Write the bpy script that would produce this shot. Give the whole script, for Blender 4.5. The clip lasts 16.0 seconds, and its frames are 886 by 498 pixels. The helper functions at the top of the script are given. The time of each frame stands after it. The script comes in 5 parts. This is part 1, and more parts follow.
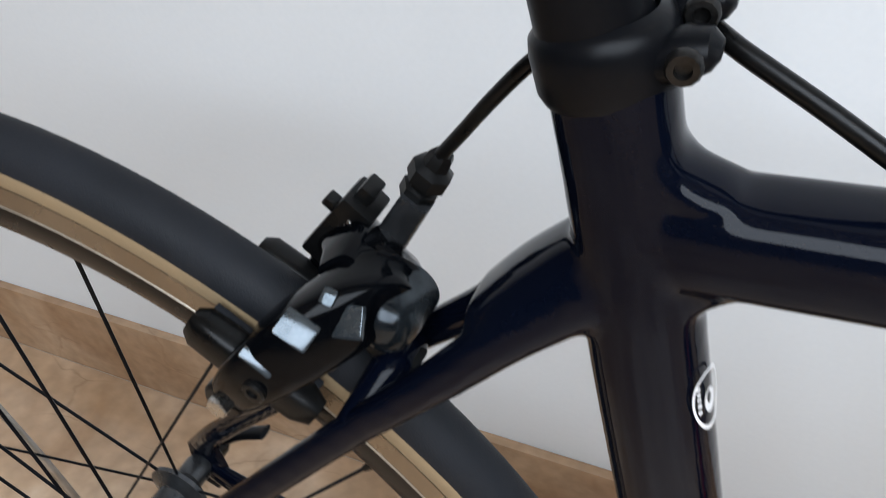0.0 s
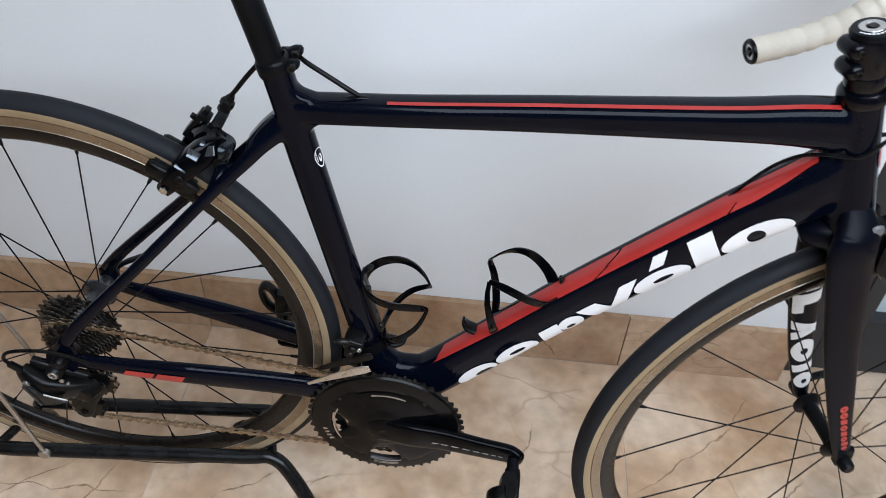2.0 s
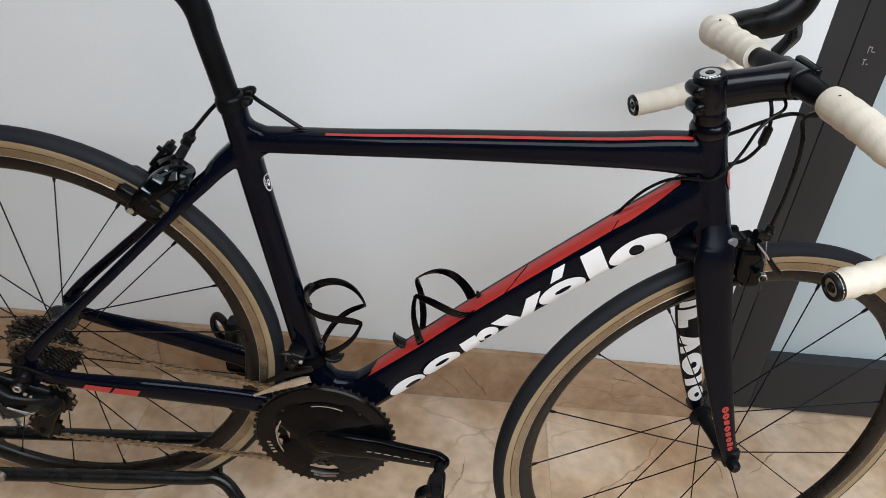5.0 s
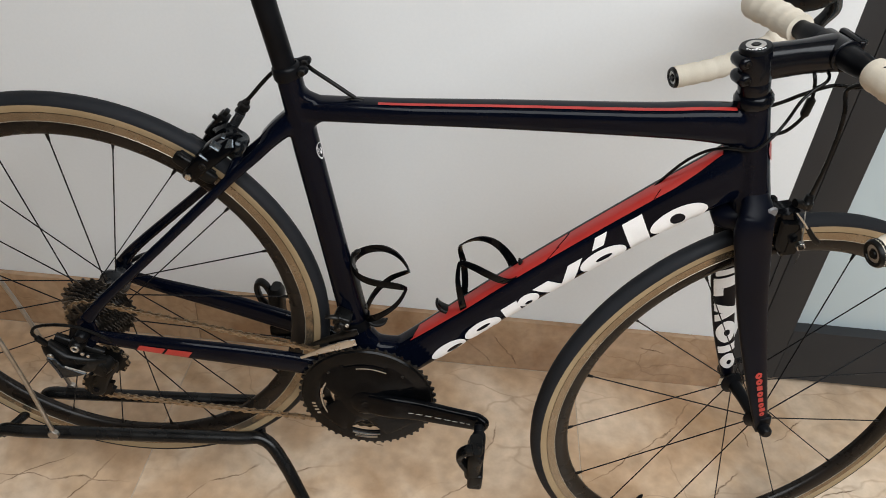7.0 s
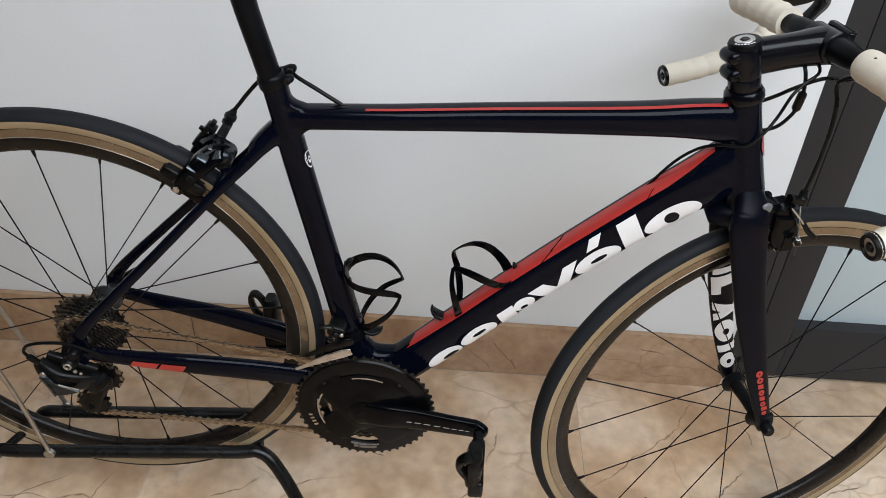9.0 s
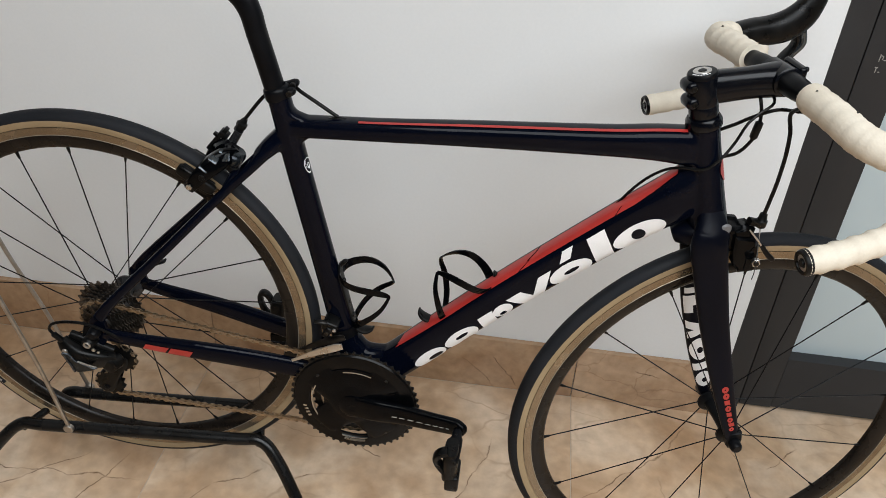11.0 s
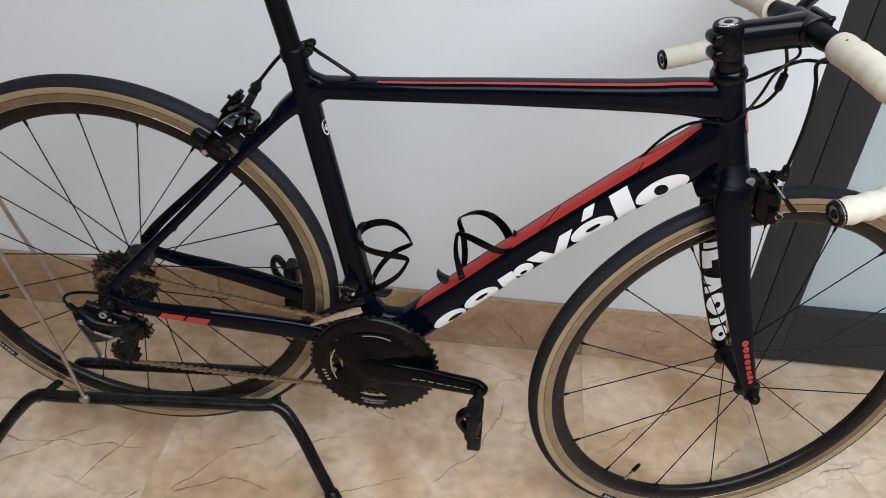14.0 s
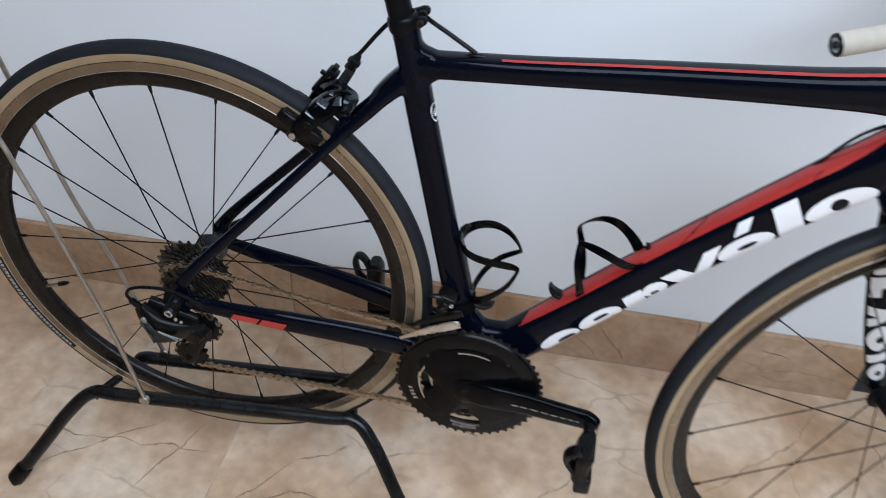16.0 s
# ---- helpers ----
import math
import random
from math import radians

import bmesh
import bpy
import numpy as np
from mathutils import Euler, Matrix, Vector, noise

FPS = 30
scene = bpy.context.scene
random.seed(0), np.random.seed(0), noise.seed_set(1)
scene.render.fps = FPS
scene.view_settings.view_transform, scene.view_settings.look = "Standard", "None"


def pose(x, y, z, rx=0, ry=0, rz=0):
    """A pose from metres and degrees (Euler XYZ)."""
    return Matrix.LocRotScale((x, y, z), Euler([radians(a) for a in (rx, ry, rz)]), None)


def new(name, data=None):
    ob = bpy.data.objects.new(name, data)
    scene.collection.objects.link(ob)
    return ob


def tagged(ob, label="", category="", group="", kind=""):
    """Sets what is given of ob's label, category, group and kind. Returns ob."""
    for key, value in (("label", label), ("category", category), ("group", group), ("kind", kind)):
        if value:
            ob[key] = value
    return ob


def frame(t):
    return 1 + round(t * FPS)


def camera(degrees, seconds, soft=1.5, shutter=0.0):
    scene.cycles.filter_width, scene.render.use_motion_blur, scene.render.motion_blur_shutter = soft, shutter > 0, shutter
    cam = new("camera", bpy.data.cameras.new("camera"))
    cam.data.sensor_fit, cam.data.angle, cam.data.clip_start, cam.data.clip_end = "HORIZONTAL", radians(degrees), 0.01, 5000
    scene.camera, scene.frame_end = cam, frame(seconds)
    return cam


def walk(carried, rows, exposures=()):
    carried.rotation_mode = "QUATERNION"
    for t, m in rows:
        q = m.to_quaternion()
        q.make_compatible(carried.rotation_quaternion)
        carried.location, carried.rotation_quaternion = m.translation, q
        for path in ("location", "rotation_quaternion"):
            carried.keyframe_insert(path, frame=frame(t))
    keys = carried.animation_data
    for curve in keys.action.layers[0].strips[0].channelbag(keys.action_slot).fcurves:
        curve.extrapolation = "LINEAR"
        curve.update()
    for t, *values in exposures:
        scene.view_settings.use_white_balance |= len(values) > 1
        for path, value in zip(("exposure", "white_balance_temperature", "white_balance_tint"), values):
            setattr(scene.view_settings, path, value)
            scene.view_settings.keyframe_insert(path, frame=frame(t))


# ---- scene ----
cam = camera(57.8, 16.0, soft=0.7, shutter=0.5)
# seconds, eye x, y, z, yaw to the left, pitch, roll
PATH = [
    (0.0, 0.3279, -0.1717, 0.8966, 27.08, -39.10, -4.90),
    (0.5, 0.3234, -0.2283, 0.9276, 18.47, -41.51, 1.24),
    (1.0, 0.3600, -0.3627, 1.0430, 10.37, -48.15, 3.38),
    (1.5, 0.4871, -0.5688, 1.1198, 7.41, -45.97, 3.25),
    (2.0, 0.4968, -0.6468, 1.1992, 4.04, -42.86, 2.44),
    (2.5, 0.4700, -0.6928, 1.2086, 3.26, -43.49, 1.43),
    (3.0, 0.4692, -0.7063, 1.2041, 0.65, -42.65, 2.31),
    (3.5, 0.4946, -0.7229, 1.2059, -0.87, -40.25, 3.18),
    (4.0, 0.5449, -0.7520, 1.2096, -0.87, -37.61, 3.80),
    (6.5, 0.5094, -0.8479, 1.2266, 1.16, -35.37, 5.66),
    (7.0, 0.4980, -0.8418, 1.2242, 1.10, -37.57, 4.67),
    (7.5, 0.4945, -0.8381, 1.2260, 2.16, -37.72, 3.50),
    (8.0, 0.4976, -0.8396, 1.2263, 2.66, -37.38, 2.99),
    (8.5, 0.5006, -0.8367, 1.2236, 2.50, -37.16, 2.88),
    (9.0, 0.5078, -0.8339, 1.2171, 1.20, -37.06, 2.98),
    (11.5, 0.6088, -0.9299, 1.2434, 6.16, -34.50, 3.35),
    (12.0, 0.5780, -0.9300, 1.2419, 4.86, -34.97, 3.31),
    (12.5, 0.5575, -0.9298, 1.2357, 4.32, -34.47, 3.12),
    (13.0, 0.5541, -0.9223, 1.2298, 3.40, -34.84, 3.12),
    (13.5, 0.5555, -0.9213, 1.2299, 3.46, -36.30, 2.91),
    (14.0, 0.5516, -0.9219, 1.2298, 4.14, -37.21, 2.87),
    (14.5, 0.5377, -0.9206, 1.2277, 5.59, -37.65, 2.59),
    (15.0, 0.5120, -0.9171, 1.2242, 7.04, -37.81, 2.16),
    (15.5, 0.4906, -0.8998, 1.2079, 6.37, -38.06, 2.91),
    (16.0, 0.4633, -0.7810, 1.1546, 9.03, -38.85, 2.65),
]


def camera_pose(x, y, z, yaw, pitch, roll):
    """The camera's pose; a positive roll leans it to its left."""
    return pose(x, y, z, 90 + pitch, 0, yaw) @ pose(0, 0, 0, 0, 0, roll)


walk(cam, [(r[0], camera_pose(*r[1:])) for r in PATH],
     [(0.0, 0.40, 5850, 10), (0.5, 0.26, 5900, 10), (1.0, 0.26, 6050, 10), (1.5, 0.31, 5950, 10), (2.0, 0.22, 5650, 10), (3.0, 0.28, 5500, 10),
      (4.0, 0.10, 5600, 10), (6.5, 0.01, 6600, 10), (7.0, 0.03, 6400, 10), (7.5, 0.06, 6350, 10), (8.0, 0.04, 5700, 10), (9.0, 0.03, 6050, 10), (11.5, -0.03, 6350, 10),
      (13.0, -0.01, 6350, 10), (14.0, 0.02, 5950, 10), (14.5, 0.05, 5600, 10), (16.0, 0.13, 5450, 10)])


# ---- world and light ----
world = bpy.data.worlds.new("world")
scene.world = world
world.use_nodes = True
world.node_tree.nodes["Background"].inputs[0].default_value = (0.55, 0.62, 0.75, 1)
world.node_tree.nodes["Background"].inputs[1].default_value = 0.05


# ---- materials ----
def principled(name, color, rough=0.5, metal=0.0, coat=0.0, spec=0.5):
    m = bpy.data.materials.new(name)
    m.use_nodes = True
    b = m.node_tree.nodes["Principled BSDF"]
    b.inputs["Base Color"].default_value = (*color, 1)
    b.inputs["Roughness"].default_value = rough
    b.inputs["Metallic"].default_value = metal
    b.inputs["Coat Weight"].default_value = coat
    b.inputs["Coat Roughness"].default_value = 0.08
    b.inputs["Specular IOR Level"].default_value = spec
    return m, b, m.node_tree.nodes, m.node_tree.links


def worn(name, color, color2, rough=0.5, rough2=0.6, metal=0.0, scale=40.0, fine=400.0, bump=0.1, coat=0.0, spec=0.5, stretch=(1, 1, 1)):
    """A surface with two colours mixed by a broad noise and a fine one, uneven gloss and a fine relief."""
    m, b, n, l = principled(name, color, rough, metal, coat, spec)
    co = n.new("ShaderNodeTexCoord")
    mp = n.new("ShaderNodeMapping")
    mp.inputs["Scale"].default_value = stretch
    l.new(co.outputs["Object"], mp.inputs["Vector"])
    big = n.new("ShaderNodeTexNoise")
    big.inputs["Scale"].default_value = scale
    big.inputs["Detail"].default_value = 5
    small = n.new("ShaderNodeTexNoise")
    small.inputs["Scale"].default_value = fine
    small.inputs["Detail"].default_value = 3
    l.new(mp.outputs[0], big.inputs["Vector"])
    l.new(mp.outputs[0], small.inputs["Vector"])
    add = n.new("ShaderNodeMath")
    add.operation = "MULTIPLY_ADD"
    l.new(small.outputs["Fac"], add.inputs[0])
    add.inputs[1].default_value = 0.35
    l.new(big.outputs["Fac"], add.inputs[2])
    ramp = n.new("ShaderNodeValToRGB")
    ramp.color_ramp.elements[0].position, ramp.color_ramp.elements[1].position = 0.45, 0.95
    ramp.color_ramp.elements[0].color, ramp.color_ramp.elements[1].color = (*color, 1), (*color2, 1)
    l.new(add.outputs[0], ramp.inputs[0])
    l.new(ramp.outputs[0], b.inputs["Base Color"])
    mr = n.new("ShaderNodeMapRange")
    mr.inputs["From Min"].default_value, mr.inputs["From Max"].default_value = 0.35, 0.7
    mr.inputs["To Min"].default_value, mr.inputs["To Max"].default_value = rough, rough2
    l.new(big.outputs["Fac"], mr.inputs["Value"])
    l.new(mr.outputs[0], b.inputs["Roughness"])
    if bump:
        bp = n.new("ShaderNodeBump")
        bp.inputs["Strength"].default_value = bump
        bp.inputs["Distance"].default_value = 0.0006
        l.new(small.outputs["Fac"], bp.inputs["Height"])
        l.new(bp.outputs[0], b.inputs["Normal"])
    return m


CARBON = worn("gloss_carbon", (0.0010, 0.0017, 0.0048), (0.0017, 0.0027, 0.0070), 0.05, 0.10, scale=9, fine=600, bump=0.006, spec=0.115)
SATIN = worn("satin_carbon", (0.0012, 0.0018, 0.0046), (0.0021, 0.0029, 0.0070), 0.30, 0.40, scale=9, fine=600, bump=0.01, spec=0.09)
STEMBLACK = worn("stem_black", (0.0014, 0.0018, 0.0032), (0.0024, 0.0030, 0.0050), 0.13, 0.24, scale=25, fine=700, bump=0.03, spec=0.22)
MATTE = worn("matte_black", (0.0020, 0.0022, 0.0030), (0.0040, 0.0044, 0.0056), 0.3, 0.42, scale=25, fine=700, bump=0.06, spec=0.11)
PLASTIC = worn("black_plastic", (0.0018, 0.0018, 0.0018), (0.005, 0.005, 0.005), 0.25, 0.42, scale=60, fine=900, bump=0.1, spec=0.17)
BRAKEBLACK = worn("gloss_black_alloy", (0.0008, 0.0010, 0.0015), (0.0018, 0.0022, 0.0029), 0.08, 0.17, scale=60, fine=700, bump=0.02, spec=0.10)
RED = worn("red_paint", (0.32, 0.020, 0.016), (0.39, 0.031, 0.025), 0.28, 0.38, scale=30, fine=500, bump=0.02, coat=0.08)
WHITE = worn("white_decal", (0.72, 0.72, 0.72), (0.82, 0.82, 0.82), 0.3, 0.4, scale=30, fine=500, bump=0.02, coat=0.3)
TREAD = worn("tyre_rubber", (0.007, 0.008, 0.010), (0.014, 0.015, 0.018), 0.55, 0.75, scale=25, fine=1200, bump=0.4, spec=0.18)
TAN = worn("tan_sidewall", (0.245, 0.176, 0.096), (0.315, 0.235, 0.136), 0.55, 0.7, scale=18, fine=900, bump=0.35)
TRACK = worn("brake_track", (0.210, 0.160, 0.105), (0.275, 0.218, 0.150), 0.20, 0.30, metal=0.75, scale=30, fine=500, bump=0.04)
TRACKEDGE = worn("track_edge", (0.30, 0.265, 0.21), (0.40, 0.36, 0.295), 0.28, 0.38, metal=0.6, scale=30, fine=500, bump=0.03)
PALEMARK = worn("pale_print", (0.26, 0.25, 0.23), (0.36, 0.35, 0.325), 0.5, 0.6, scale=80, fine=600, bump=0.05)
HUBGREY = worn("hub_grey", (0.035, 0.036, 0.038), (0.10, 0.103, 0.108), 0.22, 0.34, metal=0.75, scale=50, fine=700, bump=0.03)
RINGGREY = worn("ring_grey", (0.0012, 0.0013, 0.0015), (0.003, 0.0031, 0.0034), 0.16, 0.26, scale=40, fine=700, bump=0.03, spec=0.14)
RIM = worn("dark_rim", (0.006, 0.0048, 0.004), (0.013, 0.010, 0.008), 0.22, 0.36, scale=20, fine=700, bump=0.04, spec=0.2)
STEEL = worn("steel", (0.45, 0.44, 0.42), (0.62, 0.61, 0.59), 0.25, 0.4, metal=1.0, scale=60, fine=900, bump=0.08)
DARKSTEEL = worn("dark_steel", (0.012, 0.0115, 0.011), (0.045, 0.043, 0.041), 0.3, 0.5, metal=0.9, scale=70, fine=900, bump=0.15)
COGSTEEL = worn("cog_steel", (0.024, 0.020, 0.017), (0.16, 0.14, 0.12), 0.28, 0.45, metal=0.95, scale=80, fine=900, bump=0.1)
CHAINSTEEL = worn("chain_steel", (0.15, 0.108, 0.066), (0.48, 0.39, 0.285), 0.3, 0.5, metal=1.0, scale=90, fine=900, bump=0.1)
TAPE = worn("bar_tape", (0.60, 0.535, 0.43), (0.70, 0.645, 0.545), 0.55, 0.75, scale=20, fine=500, bump=0.5)
STANDPAINT = worn("stand_paint", (0.003, 0.003, 0.003), (0.008, 0.008, 0.008), 0.2, 0.36, scale=30, fine=500, bump=0.06, spec=0.25)
RODZINC = worn("zinc_rod", (0.32, 0.29, 0.25), (0.46, 0.43, 0.39), 0.3, 0.45, metal=0.9, scale=60, fine=800, bump=0.05)
WALLPAINT = worn("wall_paint", (0.722, 0.738, 0.744), (0.776, 0.792, 0.798), 0.6, 0.75, scale=2.2, fine=180, bump=0.12)
DOORMETAL = worn("door_metal", (0.021, 0.0215, 0.023), (0.029, 0.0295, 0.031), 0.45, 0.55, scale=6, fine=700, bump=0.04, spec=0.3)


def marble(name, base, dark, light, vein, scale=1.0, rough=0.12, veins=(), upright=False):
    """Polished beige marble tile with cloudy patches and thin dark cracks. veins: single long cracks from x, y to x, y (or x, z)."""
    m, b, n, l = principled(name, base, rough)
    co = n.new("ShaderNodeTexCoord")
    oi = n.new("ShaderNodeObjectInfo")
    mul = n.new("ShaderNodeVectorMath")
    mul.operation = "MULTIPLY_ADD"
    l.new(oi.outputs["Random"], mul.inputs[0])
    mul.inputs[1].default_value = (31.0, 17.0, 5.0)
    l.new(co.outputs["Object"], mul.inputs[2])
    cloud = n.new("ShaderNodeTexNoise")
    cloud.inputs["Scale"].default_value, cloud.inputs["Detail"].default_value = 5.0 * scale, 8
    cloud.inputs["Distortion"].default_value = 0.6
    l.new(mul.outputs[0], cloud.inputs["Vector"])
    ramp = n.new("ShaderNodeValToRGB")
    e = ramp.color_ramp.elements
    e[0].position, e[0].color = 0.32, (*dark, 1)
    e[1].position, e[1].color = 0.70, (*light, 1)
    mid = e.new(0.5)
    mid.color = (*base, 1)
    l.new(cloud.outputs["Fac"], ramp.inputs[0])
    warp = n.new("ShaderNodeTexNoise")
    warp.inputs["Scale"].default_value, warp.inputs["Detail"].default_value = 5.0 * scale, 4
    l.new(mul.outputs[0], warp.inputs["Vector"])
    lay = n.new("ShaderNodeMapping")
    lay.inputs["Rotation"].default_value = (0, 0, radians(24))
    lay.inputs["Scale"].default_value = (0.62, 1.3, 1.0)
    l.new(mul.outputs[0], lay.inputs["Vector"])
    off = n.new("ShaderNodeVectorMath")
    off.operation = "MULTIPLY_ADD"
    l.new(warp.outputs["Color"], off.inputs[0])
    off.inputs[1].default_value = (0.13, 0.13, 0.13)
    l.new(lay.outputs[0], off.inputs[2])
    vor = n.new("ShaderNodeTexVoronoi")
    vor.feature = "DISTANCE_TO_EDGE"
    vor.inputs["Scale"].default_value = 3.7 * scale
    l.new(off.outputs[0], vor.inputs["Vector"])
    line = n.new("ShaderNodeMapRange")
    line.inputs["From Min"].default_value, line.inputs["From Max"].default_value = 0.0, 0.0065
    line.inputs["To Min"].default_value, line.inputs["To Max"].default_value = 1.0, 0.0
    l.new(vor.outputs["Distance"], line.inputs["Value"])
    gate = n.new("ShaderNodeTexNoise")
    gate.inputs["Scale"].default_value, gate.inputs["Detail"].default_value = 4.0 * scale, 3
    l.new(mul.outputs[0], gate.inputs["Vector"])
    gr = n.new("ShaderNodeMapRange")
    gr.inputs["From Min"].default_value, gr.inputs["From Max"].default_value = 0.56, 0.66
    l.new(gate.outputs["Fac"], gr.inputs["Value"])
    pr = n.new("ShaderNodeMath")
    pr.operation = "MULTIPLY"
    l.new(line.outputs[0], pr.inputs[0])
    l.new(gr.outputs[0], pr.inputs[1])
    pr2 = n.new("ShaderNodeMath")
    pr2.operation = "MULTIPLY"
    l.new(pr.outputs[0], pr2.inputs[0])
    pr2.inputs[1].default_value = 0.3
    # the long cracks: each a thin wavering line with fading ends
    wob = n.new("ShaderNodeTexNoise")
    wob.inputs["Scale"].default_value, wob.inputs["Detail"].default_value = 16.0, 5
    l.new(co.outputs["Object"], wob.inputs["Vector"])
    bent = n.new("ShaderNodeVectorMath")
    bent.operation = "MULTIPLY_ADD"
    l.new(wob.outputs["Color"], bent.inputs[0])
    bent.inputs[1].default_value = (0.034, 0.034, 0.034)
    l.new(co.outputs["Object"], bent.inputs[2])
    thin = n.new("ShaderNodeTexNoise")
    thin.inputs["Scale"].default_value, thin.inputs["Detail"].default_value = 30.0, 3
    l.new(co.outputs["Object"], thin.inputs["Vector"])
    fade = n.new("ShaderNodeMapRange")
    fade.inputs["From Min"].default_value, fade.inputs["From Max"].default_value = 0.36, 0.58
    fade.inputs["To Min"].default_value = 0.35
    l.new(thin.outputs["Fac"], fade.inputs["Value"])
    last = pr2.outputs[0]
    for xa, ya, xb, yb in veins:
        place = n.new("ShaderNodeMapping")
        place.vector_type = "TEXTURE"
        a = math.atan2(yb - ya, xb - xa)
        mx, my = (xa + xb) / 2 + 0.017, (ya + yb) / 2 + 0.017
        half = math.hypot(xb - xa, yb - ya) / 2
        if upright:
            place.inputs["Location"].default_value = (mx, 0.377, my)
            place.inputs["Rotation"].default_value = (0, -a, 0)
            place.inputs["Scale"].default_value = (half, 1.0, 0.0022)
        else:
            place.inputs["Location"].default_value = (mx, my, 0)
            place.inputs["Rotation"].default_value = (0, 0, a)
            place.inputs["Scale"].default_value = (half, 0.0021, 1.0)
        l.new(bent.outputs[0], place.inputs["Vector"])
        sep = n.new("ShaderNodeSeparateXYZ")
        l.new(place.outputs[0], sep.inputs[0])
        masks = []
        for axis, steep in (("X", 3.0), ("Z" if upright else "Y", 1.0)):
            ab = n.new("ShaderNodeMath")
            ab.operation = "ABSOLUTE"
            l.new(sep.outputs[axis], ab.inputs[0])
            mk = n.new("ShaderNodeMapRange")
            mk.inputs["From Min"].default_value, mk.inputs["From Max"].default_value = 1.0, 1.0 - 1.0 / steep
            l.new(ab.outputs[0], mk.inputs["Value"])
            masks.append(mk.outputs[0])
        both = n.new("ShaderNodeMath")
        both.operation = "MULTIPLY"
        l.new(masks[0], both.inputs[0])
        l.new(masks[1], both.inputs[1])
        worn_ = n.new("ShaderNodeMath")
        worn_.operation = "MULTIPLY"
        l.new(both.outputs[0], worn_.inputs[0])
        l.new(fade.outputs[0], worn_.inputs[1])
        top = n.new("ShaderNodeMath")
        top.operation = "MAXIMUM"
        l.new(last, top.inputs[0])
        l.new(worn_.outputs[0], top.inputs[1])
        last = top.outputs[0]
    mix = n.new("ShaderNodeMix")
    mix.data_type = "RGBA"
    l.new(last, mix.inputs["Factor"])
    l.new(ramp.outputs[0], mix.inputs["A"])
    mix.inputs["B"].default_value = (*vein, 1)
    # faint finer veins and a fine mottle
    vor2 = n.new("ShaderNodeTexVoronoi")
    vor2.feature = "DISTANCE_TO_EDGE"
    vor2.inputs["Scale"].default_value = 8.5 * scale
    l.new(off.outputs[0], vor2.inputs["Vector"])
    line2 = n.new("ShaderNodeMapRange")
    line2.inputs["From Min"].default_value, line2.inputs["From Max"].default_value = 0.0, 0.028
    line2.inputs["To Min"].default_value, line2.inputs["To Max"].default_value = 1.0, 0.0
    l.new(vor2.outputs["Distance"], line2.inputs["Value"])
    gr2 = n.new("ShaderNodeMapRange")
    gr2.inputs["From Min"].default_value, gr2.inputs["From Max"].default_value = 0.50, 0.68
    gr2.inputs["To Max"].default_value = 0.35
    l.new(warp.outputs["Fac"], gr2.inputs["Value"])
    pr3 = n.new("ShaderNodeMath")
    pr3.operation = "MULTIPLY"
    l.new(line2.outputs[0], pr3.inputs[0])
    l.new(gr2.outputs[0], pr3.inputs[1])
    mix2 = n.new("ShaderNodeMix")
    mix2.data_type = "RGBA"
    l.new(pr3.outputs[0], mix2.inputs["Factor"])
    l.new(mix.outputs["Result"], mix2.inputs["A"])
    mix2.inputs["B"].default_value = (dark[0] * 0.55, dark[1] * 0.5, dark[2] * 0.45, 1)
    mot = n.new("ShaderNodeTexNoise")
    mot.inputs["Scale"].default_value, mot.inputs["Detail"].default_value = 38.0 * scale, 6
    l.new(mul.outputs[0], mot.inputs["Vector"])
    mr = n.new("ShaderNodeMapRange")
    mr.inputs["From Min"].default_value, mr.inputs["From Max"].default_value = 0.3, 0.7
    mr.inputs["To Min"].default_value, mr.inputs["To Max"].default_value = 0.86, 1.12
    l.new(mot.outputs["Fac"], mr.inputs["Value"])
    tint = n.new("ShaderNodeVectorMath")
    tint.operation = "SCALE"
    l.new(mix2.outputs["Result"], tint.inputs[0])
    l.new(mr.outputs[0], tint.inputs["Scale"])
    l.new(tint.outputs[0], b.inputs["Base Color"])
    return m


FLOORTILE = marble("floor_marble", (0.502, 0.351, 0.224), (0.374, 0.236, 0.132), (0.63, 0.493, 0.364), (0.13, 0.075, 0.04), 1.0, 0.16,
                   ((-0.386, -0.016, -0.03, -0.005), (-0.149, -0.104, -0.078, 0.056), (-0.325, -0.089, -0.155, 0.048), (-0.076, -0.14, -0.029, -0.094), (0.018, -0.097, 0.102, 0.006),
                    (0.1, 0.004, 0.182, 0.059), (0.02, -0.098, 0.12, -0.05), (0.1, -0.052, 0.198, -0.064), (0.229, -0.096, 0.446, -0.008), (0.35, 0.152, 0.397, 0.127),
                    (0.483, -0.016, 0.576, 0.079), (0.57, 0.07, 0.612, 0.215), (0.784, 0.084, 0.98, 0.247), (0.97, 0.24, 1.004, 0.31), (1.092, 0.265, 1.111, 0.206),
                    (1.159, 0.219, 1.239, 0.293), (1.205, 0.103, 1.292, 0.134), (1.008, 0.082, 1.07, 0.146), (0.241, 0.038, 0.272, 0.058)))
SKIRTTILE = marble("skirting_marble", (0.37, 0.237, 0.138), (0.285, 0.165, 0.088), (0.45, 0.31, 0.195), (0.10, 0.055, 0.03), 1.4, 0.16,
                   ((0.531, 0.078, 0.601, 0.002), (0.588, 0.092, 0.655, 0.011), (0.893, 0.093, 0.944, 0.079)), True)

GLASS, gb, gn, gl_ = principled("frosted_glass", (0.57, 0.66, 0.685), 0.35)
gb.inputs["Transmission Weight"].default_value = 0.25


